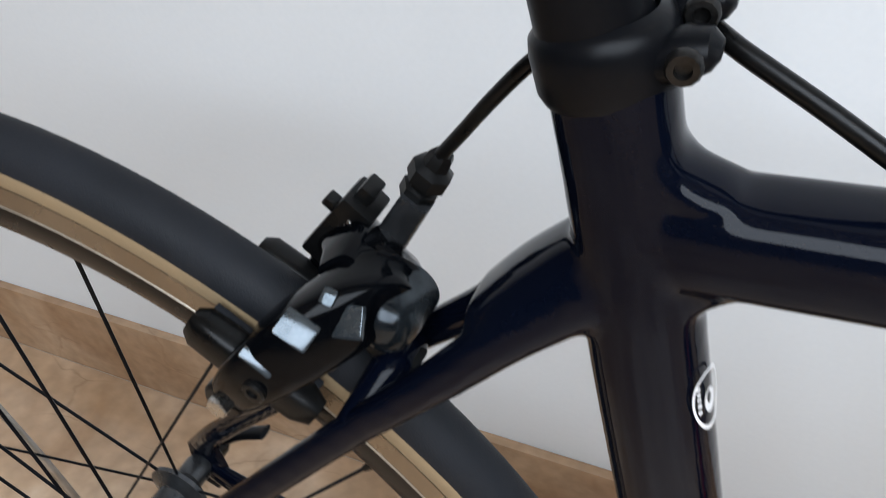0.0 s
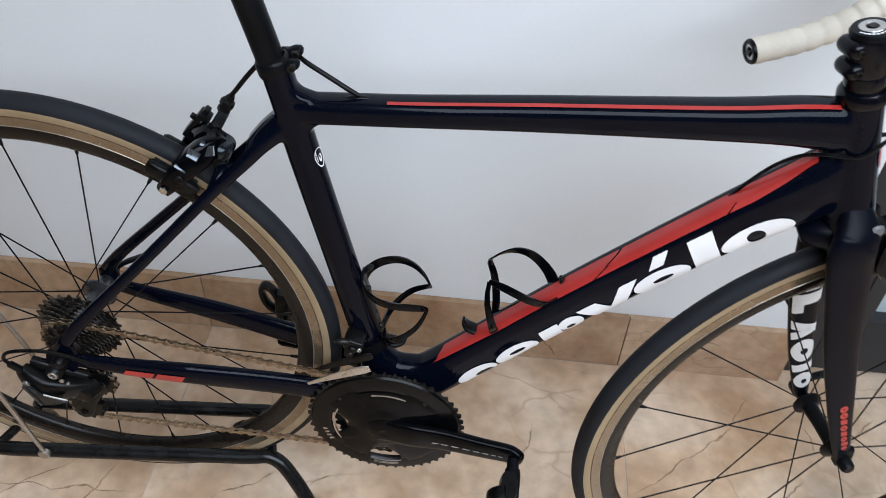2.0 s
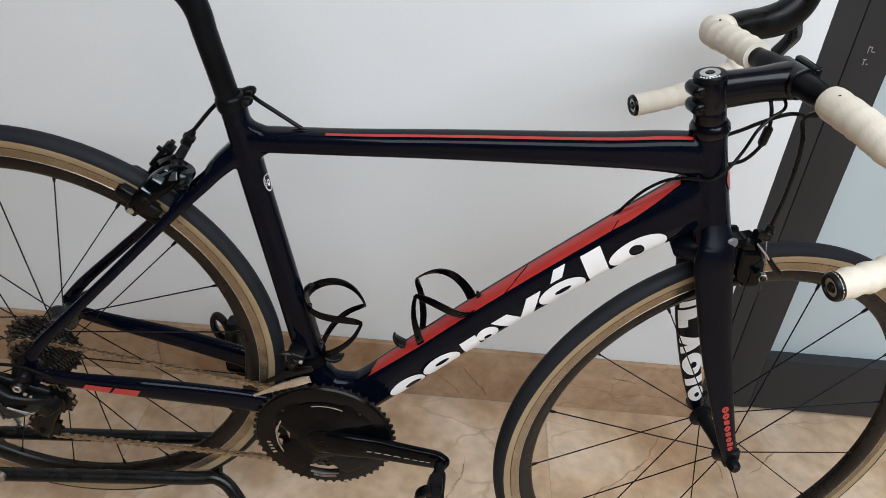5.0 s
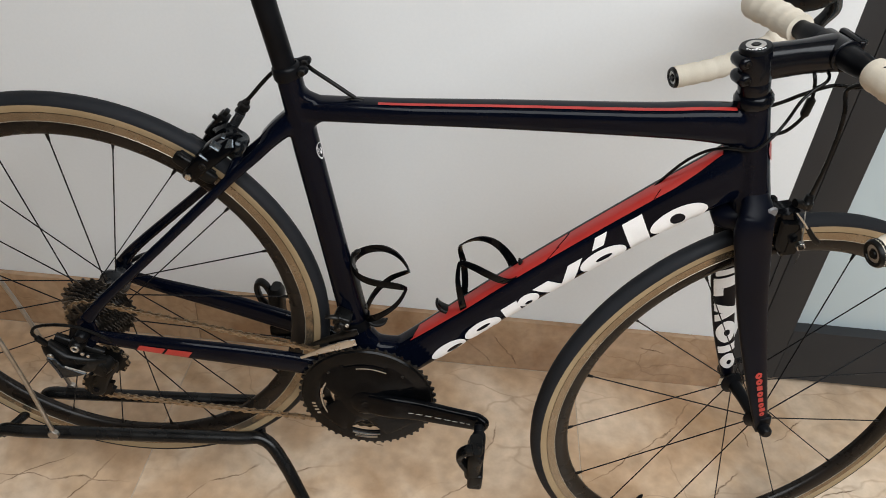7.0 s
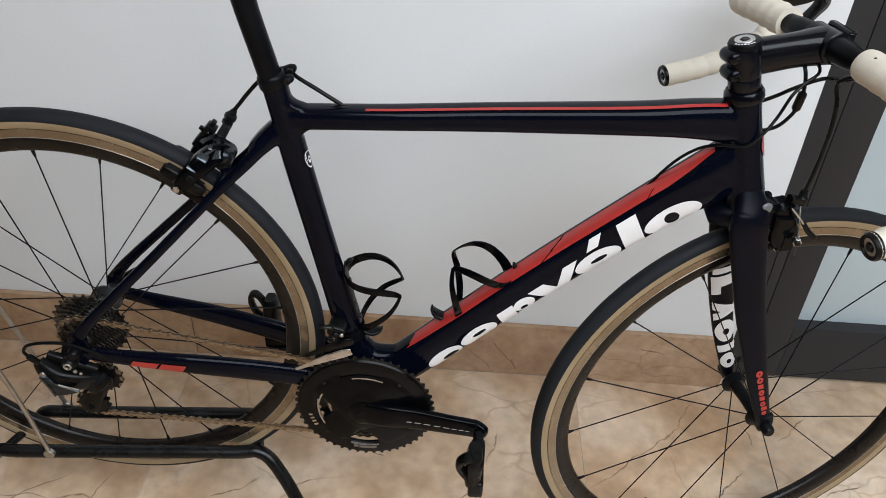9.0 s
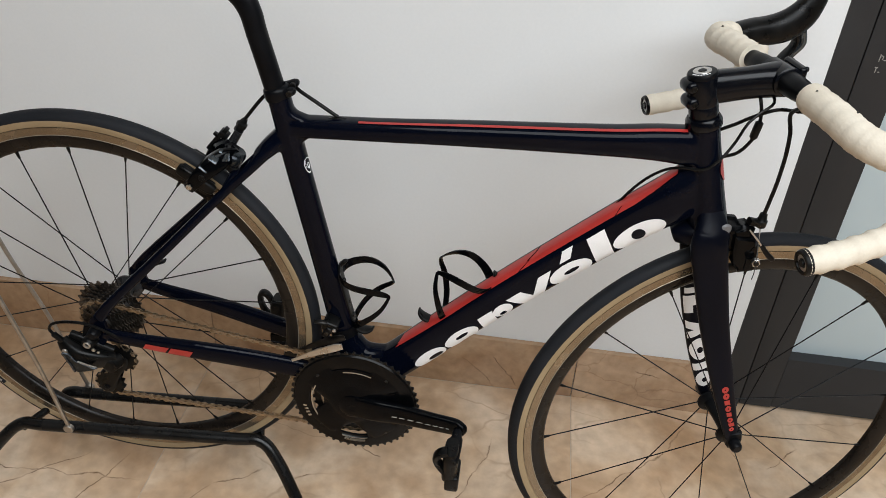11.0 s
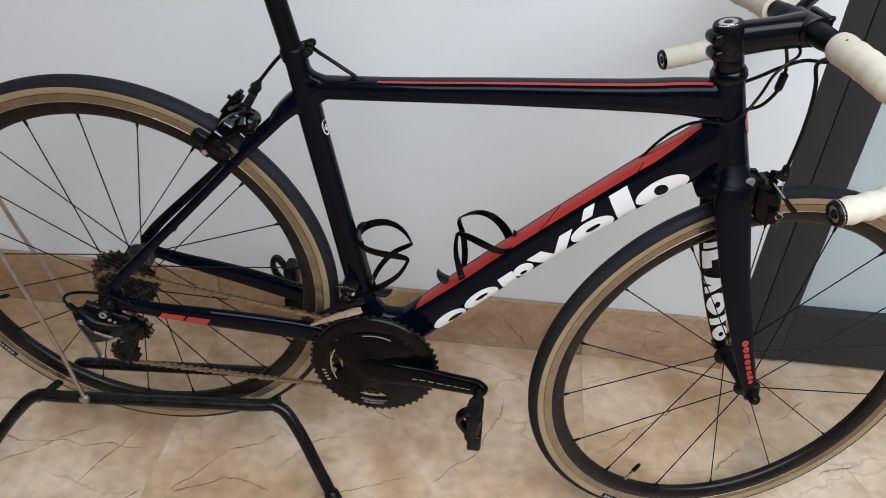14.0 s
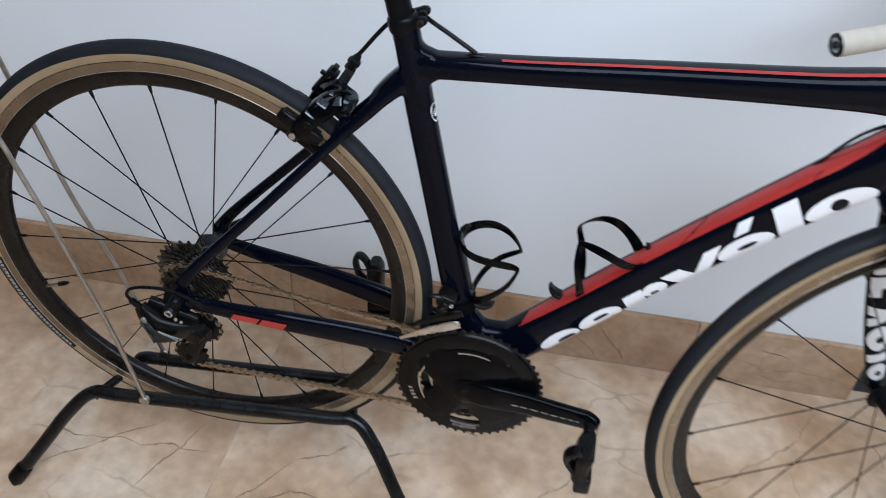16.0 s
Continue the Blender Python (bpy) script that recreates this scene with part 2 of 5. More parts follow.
# ---- mesh helpers ----
def thing(name, label, category, at=(0, 0, 0), group="", kind=""):
    ob = new(name)
    ob.empty_display_size = 0.05
    ob.location = at
    return tagged(ob, label, category, group, kind)


def part(name, bm, material, parent=None, label="", smooth=True, auto=40):
    """Links a bmesh in world coordinates as one mesh object under a thing or a part."""
    bmesh.ops.recalc_face_normals(bm, faces=bm.faces)
    me = bpy.data.meshes.new(name)
    sharp = radians(auto)
    for e in bm.edges:
        if len(e.link_faces) == 2 and e.calc_face_angle(0) > sharp:
            e.smooth = False
    for f in bm.faces:
        f.smooth = smooth
    bm.to_mesh(me)
    bm.free()
    for mt in (material if isinstance(material, (list, tuple)) else [material]):
        me.materials.append(mt)
    ob = new(name, me)
    if parent is not None:
        ob.parent = parent
        at = Vector(parent.location)
        up = parent.parent
        while up is not None:
            at += up.location
            up = up.parent
        ob.matrix_parent_inverse = Matrix.Translation(-at)
    if label:
        tagged(ob, label)
    return ob


def V(*a):
    return Vector(a)


def spline(pts, n=8):
    """Points of a Catmull-Rom curve through pts; each point may carry more numbers than three."""
    p = [np.array(q, float) for q in pts]
    p = [2 * p[0] - p[1]] + p + [2 * p[-1] - p[-2]]
    out = []
    for i in range(1, len(p) - 2):
        for k in range(n):
            t = k / n
            a, b, c, d = p[i - 1], p[i], p[i + 1], p[i + 2]
            out.append(0.5 * ((2 * b) + (c - a) * t + (2 * a - 5 * b + 4 * c - d) * t ** 2 + (3 * b - a - 3 * c + d) * t ** 3))
    out.append(p[-2])
    return out


def sweep(bm, path, n=16, side=None, power=2.0, caps=True):
    """A tube along rows of x, y, z, half width along side, half height. side: the direction of the width; none: round, carried along."""
    rows = [np.array(r, float) for r in path]
    pts = [Vector(r[:3]) for r in rows]
    rings = []
    ref = Vector(side) if side is not None else None
    carry = None
    for i, p in enumerate(pts):
        t = (pts[min(i + 1, len(pts) - 1)] - pts[max(i - 1, 0)]).normalized()
        if ref is not None:
            s = (ref - t * ref.dot(t)).normalized()
        else:
            if carry is None:
                carry = Vector((0, 0, 1)) if abs(t.z) < 0.9 else Vector((1, 0, 0))
            s = (carry - t * carry.dot(t)).normalized()
            carry = s
        u = t.cross(s)
        a = rows[i][3]
        b = rows[i][4] if len(rows[i]) > 4 else a
        ring = []
        for k in range(n):
            w = 2 * math.pi * k / n
            c, d = math.cos(w), math.sin(w)
            c = math.copysign(abs(c) ** (2 / power), c)
            d = math.copysign(abs(d) ** (2 / power), d)
            ring.append(bm.verts.new(p + s * (a * c) + u * (b * d)))
        rings.append(ring)
    for r0, r1 in zip(rings, rings[1:]):
        for k in range(n):
            bm.faces.new((r0[k], r0[(k + 1) % n], r1[(k + 1) % n], r1[k]))
    if caps:
        bm.faces.new(rings[0][::-1])
        bm.faces.new(rings[-1])
    return bm


def tube(*pts, r=0.002, n=8, smooth=6):
    """A round bent tube through points."""
    bm = bmesh.new()
    rows = [(*p, r) for p in pts]
    return sweep(bm, spline(rows, smooth) if smooth > 1 else rows, n)


def lathe(profile, m, n=96, closed=True, mat_of=None, arc=None):
    """Turns a profile of (radius, y) round the local y axis and places it by the matrix m."""
    bm = bmesh.new()
    rings = []
    full = arc is None
    a0, a1 = (0, 2 * math.pi) if full else (radians(arc[0]), radians(arc[1]))
    cnt = n if full else n + 1
    for i in range(cnt):
        w = a0 + (a1 - a0) * i / n
        rings.append([bm.verts.new(m @ Vector((r * math.cos(w), y, r * math.sin(w)))) for r, y in profile])
    k = len(profile)
    for i in range(n):
        r0, r1 = rings[i], rings[(i + 1) % cnt]
        for j in range(k if closed else k - 1):
            f = bm.faces.new((r0[j], r0[(j + 1) % k], r1[(j + 1) % k], r1[j]))
            if mat_of:
                f.material_index = mat_of(j)
    if not full and closed:
        bm.faces.new(rings[0])
        bm.faces.new(rings[-1][::-1])
    return bm


def disc(r, y0, y1, m, n=32, bevel=0.0006, r0=0.0):
    """A bevelled disc or ring between y0 and y1, radius r, bore r0."""
    b = bevel
    if r0 > 0:
        return lathe([(r0, y0 + b), (r0 + b, y0), (r - b, y0), (r, y0 + b), (r, y1 - b), (r - b, y1), (r0 + b, y1), (r0, y1 - b)], m, n)
    bm = lathe([(1e-5, y0), (r - b, y0), (r, y0 + b), (r, y1 - b), (r - b, y1), (1e-5, y1)], m, n, closed=False)
    bmesh.ops.remove_doubles(bm, verts=bm.verts, dist=3e-5)
    return bm


def block(size, m, bevel=0.001, seg=2):
    """A bevelled box of the given size, centred, placed by m."""
    bm = bmesh.new()
    bmesh.ops.create_cube(bm, size=1)
    bmesh.ops.scale(bm, vec=size, verts=bm.verts)
    if bevel:
        bmesh.ops.bevel(bm, geom=bm.edges[:], offset=bevel, segments=seg, profile=0.6, affect="EDGES")
    bmesh.ops.transform(bm, matrix=m, verts=bm.verts)
    return bm


def plate(outline, thick, m, bevel=0.0006):
    """A flat plate: an outline of (x, z) in local space, thick along local y, bevelled, placed by m."""
    bm = bmesh.new()
    f = bm.faces.new([bm.verts.new((x, -thick / 2, z)) for x, z in outline])
    r = bmesh.ops.extrude_face_region(bm, geom=[f])
    bmesh.ops.translate(bm, vec=(0, thick, 0), verts=[v for v in r["geom"] if isinstance(v, bmesh.types.BMVert)])
    if bevel:
        bmesh.ops.bevel(bm, geom=[e for e in bm.edges if abs(e.verts[0].co.y - e.verts[1].co.y) < 1e-7], offset=bevel, segments=1, affect="EDGES")
    bmesh.ops.transform(bm, matrix=m, verts=bm.verts)
    return bm


def join(*bms):
    """Joins several bmeshes that are one piece."""
    out = bms[0]
    for b in bms[1:]:
        me = bpy.data.meshes.new("tmp")
        b.to_mesh(me)
        out.from_mesh(me)
        bpy.data.meshes.remove(me)
        b.free()
    return out


def along(a, b, side=(0, 1, 0)):
    """A matrix at a whose local x points to b and whose y leans to side."""
    a, b = Vector(a), Vector(b)
    x = (b - a).normalized()
    y = (Vector(side) - x * x.dot(Vector(side))).normalized()
    z = x.cross(y)
    return Matrix.Translation(a) @ Matrix((x, y, z)).transposed().to_4x4()


# ---- the room ----
WALL_Y, SKIRT_H, CEIL = 0.372, 0.133, 2.45
DOOR_X, DOOR_Y = 1.074, 0.388


def box_ob(name, lo, hi, material, label, kind="structure", category="", parent=None, bevel=0.0):
    lo, hi = Vector(lo), Vector(hi)
    bm = block(hi - lo, Matrix.Translation((lo + hi) / 2), bevel)
    ob = part(name, bm, material, parent, "", smooth=False)
    return tagged(ob, label, category, "", kind)


# dark colour for the unseen walls, so the black tubes mirror a dim room
DIMPAINT = worn("dimming_wall_paint", (0.13, 0.125, 0.12), (0.17, 0.165, 0.16), 0.7, 0.85, scale=2.0, fine=150, bump=0.1)
box_ob("wall_north", (-4.0, WALL_Y, 0), (DOOR_X, WALL_Y + 0.15, CEIL), WALLPAINT, "plain white painted wall behind the bicycle", category="wall")
box_ob("wall_over_door", (DOOR_X, WALL_Y, 2.1), (2.06, WALL_Y + 0.15, CEIL), WALLPAINT, "white painted wall above the door", category="wall")
box_ob("wall_beside_door", (2.06, WALL_Y, 0), (4.6, WALL_Y + 0.15, CEIL), WALLPAINT, "white painted wall beside the door", category="wall")
box_ob("wall_west", (-4.15, -5.6, 0), (-4.0, WALL_Y + 0.15, CEIL), DIMPAINT, "plain unseen side wall, painted dark to dim reflections", category="wall")
box_ob("wall_east", (4.6, -5.6, 0), (4.75, WALL_Y + 0.15, CEIL), DIMPAINT, "plain unseen side wall, painted dark to dim reflections", category="wall")
box_ob("wall_south", (-4.15, -5.75, 0), (4.75, -5.6, CEIL), DIMPAINT, "plain unseen wall opposite, painted dark to dim reflections", category="wall")
box_ob("ceiling", (-4.15, -5.75, CEIL), (4.75, WALL_Y + 0.15, CEIL + 0.1), WALLPAINT, "plain white painted ceiling", category="ceiling")
GROUT = worn("pale_grout", (0.36, 0.29, 0.215), (0.46, 0.38, 0.29), 0.7, 0.85, scale=30, fine=400, bump=0.2)
floor = box_ob("floor", (-4.15, -5.75, -0.10), (4.75, 1.2, -0.0008), GROUT, "polished beige marble tiles with dark veins", category="floor")


def panel_light(x, y, sx, sy, power):
    """A large flat ceiling light: white frame and the lamp in it."""
    z = CEIL - 0.016
    t = thing("ceiling_light", "large flat white ceiling light panel, switched on", "ceiling light", (x, y, z))
    for e in (-1, 1):
        part("frame_bar", block((sx + 0.05, 0.025, 0.03), pose(x, y + e * (sy / 2 + 0.0126), z), 0.003), WHITE, t)
        part("frame_bar", block((0.025, sy, 0.03), pose(x + e * (sx / 2 + 0.0126), y, z), 0.003), WHITE, t)
    lamp = bpy.data.lights.new("panel_lamp", "AREA")
    lamp.shape, lamp.size, lamp.size_y, lamp.energy = "RECTANGLE", sx, sy, power
    lamp.color = LAMP_COLOR
    ob = new("panel_lamp", lamp)
    ob.matrix_world = pose(x, y, z - 0.004)
    return t


LAMP_COLOR = (0.93, 0.975, 1.0)
panel_light(1.65, -2.05, 3.3, 2.6, 166)

# skirting, cut into tiles like the floor
skirting = thing("baseboard", "brown polished marble skirting tiles along the wall", "baseboard", (0, WALL_Y, 0), kind="structure")
for i, x0 in enumerate((-1.606, -0.814, -0.022, 0.77)):
    x1 = min(x0 + 0.7905, DOOR_X - 0.002)
    part("tile", block((x1 - x0, 0.012, SKIRT_H), pose((x0 + x1) / 2, WALL_Y - 0.0062, SKIRT_H / 2), 0.001), SKIRTTILE, skirting, smooth=False)

# floor tiles
TILE = 0.792
for iy in range(8):
    for ix in range(11):
        x0, y0 = -0.022 + TILE * (ix - 5), 0.36 - TILE * (iy + 1)
        y1 = 1.15 if iy == 0 and ix >= 6 else y0 + TILE     # the last row runs on under the door
        part("tile", block((TILE - 0.0016, y1 - y0 - 0.0016, 0.012), pose(x0 + TILE / 2, (y0 + y1) / 2, -0.006), 0.0006, 1), FLOORTILE, floor, smooth=False)

# ---- the aluminium door ----
door = thing("door_1", "dark grey aluminium door with a frosted glass pane, closed", "door", (1.55, DOOR_Y, 0), kind="structure")
part("door_frame", block((0.052, 0.07, 2.1), pose(DOOR_X + 0.026, DOOR_Y + 0.035, 1.05), 0.002), DOORMETAL, door)
part("door_frame", block((0.052, 0.07, 2.1), pose(2.034, DOOR_Y + 0.035, 1.05), 0.002), DOORMETAL, door)
part("door_frame", block((0.882, 0.07, 0.05), pose(1.567, DOOR_Y + 0.035, 2.074), 0.002), DOORMETAL, door)
part("stile", block((0.066, 0.05, 2.03), pose(DOOR_X + 0.056 + 0.033, DOOR_Y + 0.031, 1.025), 0.002), DOORMETAL, door)
part("stile", block((0.066, 0.05, 2.03), pose(1.97, DOOR_Y + 0.031, 1.025), 0.002), DOORMETAL, door)
part("bottom_rail", block((0.741, 0.05, 0.136), pose(1.5665, DOOR_Y + 0.031, 0.080), 0.002), DOORMETAL, door)
part("top_rail", block((0.741, 0.05, 0.09), pose(1.5665, DOOR_Y + 0.031, 1.99), 0.002), DOORMETAL, door)
part("pane", block((0.745, 0.008, 1.80), pose(1.5665, DOOR_Y + 0.038, 1.046), 0.0005, 1), GLASS, door)
box_ob("wall_behind_door", (0.9, 0.9, 0), (2.3, 1.0, 2.3), WALLPAINT, "pale wall beyond the frosted door", category="wall")

# ---- the bicycle ----
REAR = V(0.0, 0.0, 0.428)
FRONT = V(0.9535, 0.014, 0.334)
BB = V(0.390, 0.0, 0.327)
HEAD_TOP, HEAD_LOW = V(0.817, 0.0, 0.827), V(0.853, 0.0, 0.685)
bike = thing("road_bicycle", "glossy black carbon road bicycle with red stripes and white bar tape", "bicycle", (0.45, 0, 0))


def wheel(name, label, m, R, count, phase, rear, valve_at):
    """A wheel round the local y axis: tyre, rim, brake track, hub, spokes, nipples and valve."""
    w = new(name)
    w.empty_display_size = 0.03
    w.parent = bike
    w.location = m.translation - bike.location
    tagged(w, label)
    # tyre: tread and tan sidewalls
    prof = []
    for k in range(15):
        a = radians(-84 + 12 * k)
        prof.append((R - 0.0130 + 0.0130 * math.cos(a), 0.0130 * math.sin(a)))
    side_wall = [(R - 0.0145, 0.0129), (R - 0.0180, 0.0123), (R - 0.0212, 0.0115), (R - 0.0220, 0.0098)]
    prof += side_wall + [(r, -y) for r, y in side_wall[::-1]]
    part("tyre", lathe(prof, m, 160, True, lambda j: 0 if j <= 13 else 1), [TREAD, TAN], w, "black tread with tan sidewalls")
    part("brake_track", join(*[lathe([(R - 0.0222, s * 0.0114), (R - 0.0222, s * 0.0090), (R - 0.0334, s * 0.0095), (R - 0.0334, s * 0.0112)], m, 144) for s in (-1, 1)]), TRACK, w, "bare metal brake track")
    part("track_edge", join(*[lathe([(R - 0.0333, s * 0.0095), (R - 0.0330, s * 0.0113), (R - 0.0333, s * 0.0116), (R - 0.0338, s * 0.0116), (R - 0.0341, s * 0.0113), (R - 0.0339, s * 0.0095)], m, 144) for s in (-1, 1)]), TRACKEDGE, w, "brighter inner edge of the brake track")
    half = [(R - 0.0225, 0.0), (R - 0.0225, 0.0086), (R - 0.0337, 0.0105), (R - 0.0352, 0.0112), (R - 0.045, 0.0102), (R - 0.051, 0.0080), (R - 0.0550, 0.0045), (R - 0.0560, 0.002)]
    part("rim", lathe(half + [(r, -y) for r, y in half[::-1][:-1]], m, 144), RIM, w, "dark rim")
    # hub
    if rear:
        hp = [(0.0001, 0.066), (0.008, 0.066), (0.010, 0.060), (0.010, 0.048), (0.0225, 0.0405), (0.0225, 0.0375), (0.012, 0.033), (0.0125, -0.005), (0.024, -0.012), (0.024, -0.016), (0.017, -0.02), (0.017, -0.056), (0.0001, -0.056)]
        fl, fr = (0.039, 0.0205), (-0.014, 0.0225)
    else:
        hp = [(0.0001, 0.05), (0.008, 0.05), (0.009, 0.043), (0.019, 0.037), (0.019, 0.034), (0.010, 0.029), (0.009, 0.0), (0.010, -0.029), (0.019, -0.034), (0.019, -0.037), (0.009, -0.043), (0.008, -0.05), (0.0001, -0.05)]
        fl, fr = (0.0355, 0.0165), (-0.0355, 0.0165)
    part("hub", lathe(hp, m, 32, False), HUBGREY if rear else MATTE, w, "grey metal hub" if rear else "black hub")
    for i in range(count):
        a = radians(phase + 360.0 / count * i)
        left = i % 3 == 2 if rear else i % 2 == 0
        y, r = fl if left else fr
        lean = radians((-68, 68, 0)[i % 3]) if rear else 0.0
        p0 = m @ V((R - 0.0555) * math.cos(a), 0.0012 if left else -0.0012, (R - 0.0555) * math.sin(a))
        p1 = m @ V(r * math.cos(a + lean), y, r * math.sin(a + lean))
        bm = bmesh.new()
        sweep(bm, [(*p0, 0.00115, 0.00085), (*p1, 0.00115, 0.00085)], 6, m.to_3x3() @ V(0, 1, 0))
        part("spoke", bm, MATTE, w)
        d = (p1 - p0).normalized()
        part("nipple", sweep(bmesh.new(), [(*(p0 - d * 0.004), 0.0024), (*(p0 + d * 0.004), 0.0022), (*(p0 + d * 0.010), 0.0016)], 8), PLASTIC, w)
    a = radians(valve_at)
    u = V(math.cos(a), 0, math.sin(a))
    q = [m @ (u * r) for r in (R - 0.0555, R - 0.078, R - 0.0785, R - 0.090, R - 0.096)]
    part("valve", sweep(bmesh.new(), [(*q[0], 0.0028), (*q[1], 0.0028)], 10), STEEL, w, "steel valve stem")
    part("valve_cap", sweep(bmesh.new(), [(*q[1], 0.0034), (*q[2], 0.0038), (*q[3], 0.0036), (*q[4], 0.0018)], 10), PLASTIC, w, "black valve cap")
    return w


MREAR = Matrix.Translation(REAR)
R_REAR, R_FRONT = 0.3285, 0.3330
AX = V(-0.255, 1.0, -0.047).normalized()
_x = V(1, 0, 0)
_x = (_x - AX * _x.dot(AX)).normalized()
MFRONT = Matrix.Translation(FRONT) @ Matrix((_x, AX, _x.cross(AX))).transposed().to_4x4()
rear_wheel = wheel("rear_wheel", "rear wheel with tan-wall tyre and dark spokes", MREAR, R_REAR, 21, 94.1, True, 199.5)
front_wheel = wheel("front_wheel", "front wheel with tan-wall tyre, turned a little", MFRONT, R_FRONT, 16, 185.7, False, 240.2)


def frame_piece(name, rows, power=2.0, material=CARBON, parent=None, n=24, k=6, side=(0, 1, 0), label=""):
    return part(name, sweep(bmesh.new(), spline(rows, k), n, side, power), material, parent or bike_frame, label)


bike_frame = new("frame")
bike_frame.parent = bike
bike_frame.location = V(0.45, 0, 0.6) - bike.location
tagged(bike_frame, "glossy black carbon frame")


def lean(rows):
    """The bicycle stands a little askew: its seat end tips a few millimetres towards the room."""
    out = []
    for x, y, z, *r in rows:
        k = max(0.0, min(1.0, (z - 0.35) / 0.42)) * max(0.0, min(1.0, (0.85 - x) / 0.55))
        out.append((x + 0.002 * k, y - 0.007 * k, z + 0.0045 * k, *r))
    return out


DOWN = [(0.400, 0, 0.336, 0.030, 0.026), (0.435, 0, 0.371, 0.026, 0.0275), (0.472, 0, 0.407, 0.0225, 0.0285), (0.605, 0, 0.5425, 0.021, 0.0290), (0.7405, 0, 0.6695, 0.021, 0.0300), (0.802, 0, 0.7205, 0.022, 0.0335), (0.836, 0, 0.748, 0.019, 0.038)]
TOP = [(0.292, -0.006, 0.7695, 0.0130, 0.0145), (0.325, -0.006, 0.7717, 0.0150, 0.0137), (0.418, -0.005, 0.7765, 0.0160, 0.0135), (0.540, -0.003, 0.7840, 0.0170, 0.0152), (0.700, -0.001, 0.7925, 0.0185, 0.0182), (0.770, 0, 0.7965, 0.019, 0.0220), (0.822, 0, 0.796, 0.018, 0.026)]
SEAT = lean([(0.2865, 0, 0.815, 0.0150, 0.0150), (0.2925, 0, 0.785, 0.0150, 0.0150), (0.3005, 0, 0.745, 0.0152, 0.0162), (0.3078, 0, 0.705, 0.0150, 0.0168), (0.3428, 0, 0.535, 0.0155, 0.0178), (0.370, 0, 0.41, 0.020, 0.021), (0.388, 0, 0.335, 0.030, 0.026)])
HEAD = [(*HEAD_TOP, 0.0195, 0.0195), (*(HEAD_TOP * 0.85 + HEAD_LOW * 0.15), 0.0195, 0.0195), (*(HEAD_TOP * 0.4 + HEAD_LOW * 0.6), 0.0235, 0.0225), (*HEAD_LOW, 0.0295, 0.0265)]


def stay_rows(s):
    """A seat stay, thin and leaning with the frame; s: -1 near, 1 far."""
    return [(x, s * y - 0.0065 * k, z, w, h) for x, y, z, w, h, k in ((0.290, 0.0060, 0.7500, 0.0095, 0.0110, 1), (0.269, 0.0130, 0.7315, 0.0075, 0.0088, 1), (0.250, 0.0170, 0.7110, 0.0066, 0.0076, 1), (0.2275, 0.0210, 0.6885, 0.0060, 0.0070, 1), (0.2055, 0.0252, 0.6660, 0.0058, 0.0068, 0.9), (0.121, 0.0450, 0.5764, 0.0058, 0.0070, 0.55), (0.036, 0.0600, 0.4865, 0.006, 0.008, 0.3), (0.004, 0.066, 0.446, 0.004, 0.010, 0.2))]


def chain_stay_rows(s):
    return [(0.375, s * 0.026, 0.347, 0.012, 0.020), (0.300, s * 0.036, 0.371, 0.009, 0.0180), (0.230, s * 0.044, 0.385, 0.009, 0.0180), (0.150, s * 0.053, 0.398, 0.009, 0.0165), (0.060, s * 0.061, 0.410, 0.007, 0.0130), (0.002, s * 0.066, 0.420, 0.004, 0.012)]


SY = (0, 1, 0)
shell = bmesh.new()
for rows, power, n in ((DOWN, 2.9, 32), (TOP, 3.2, 32), (SEAT, 2.3, 28), (HEAD, 2.0, 32)):
    sweep(shell, spline(rows, 8), n, SY, power)
for sd in (-1, 1):
    sweep(shell, spline(stay_rows(sd), 6), 18, SY, 2.2)
    sweep(shell, spline(chain_stay_rows(sd), 6), 20, SY, 2.4)
# fillets: under the seat cluster, over the top tube, at the bottom bracket
sweep(shell, spline([(0.292, -0.005, 0.7560, 0.0150, 0.0130), (0.272, -0.005, 0.7405, 0.0165, 0.0095), (0.256, -0.006, 0.7265, 0.0160, 0.0060)], 5), 18, SY, 2.8)
sweep(shell, spline(lean([(0.301, 0, 0.790, 0.012, 0.005), (0.307, 0, 0.782, 0.012, 0.006), (0.320, 0, 0.779, 0.011, 0.004)]), 5), 16, SY, 2.2)
sweep(shell, spline(lean([(0.313, 0, 0.744, 0.010, 0.004), (0.316, 0, 0.752, 0.011, 0.006), (0.326, 0, 0.757, 0.010, 0.004)]), 5), 16, SY, 2.2)
sweep(shell, spline([(0.372, 0, 0.430, 0.014, 0.010), (0.392, 0, 0.385, 0.020, 0.022), (0.438, 0, 0.392, 0.016, 0.012)], 5), 16, SY, 2.2)
shell = join(shell, disc(0.030, -0.038, 0.038, Matrix.Translation(BB), 40, 0.004))
carbon_shell = part("monocoque", shell, CARBON, bike_frame, "moulded glossy black carbon tubes")
rm = carbon_shell.modifiers.new("blend", "REMESH")
rm.mode, rm.voxel_size, rm.use_smooth_shade = "VOXEL", 0.0018, True
sm = carbon_shell.modifiers.new("soften", "SMOOTH")
sm.factor, sm.iterations = 0.5, 9
for sd in (-1, 1):
    part("dropout", plate([(-0.012, -0.022), (0.006, -0.03), (0.02, -0.01), (0.016, 0.02), (0.004, 0.03), (-0.008, 0.018)], 0.006, pose(0.0, sd * 0.067, 0.428), 0.001), CARBON, bike_frame)

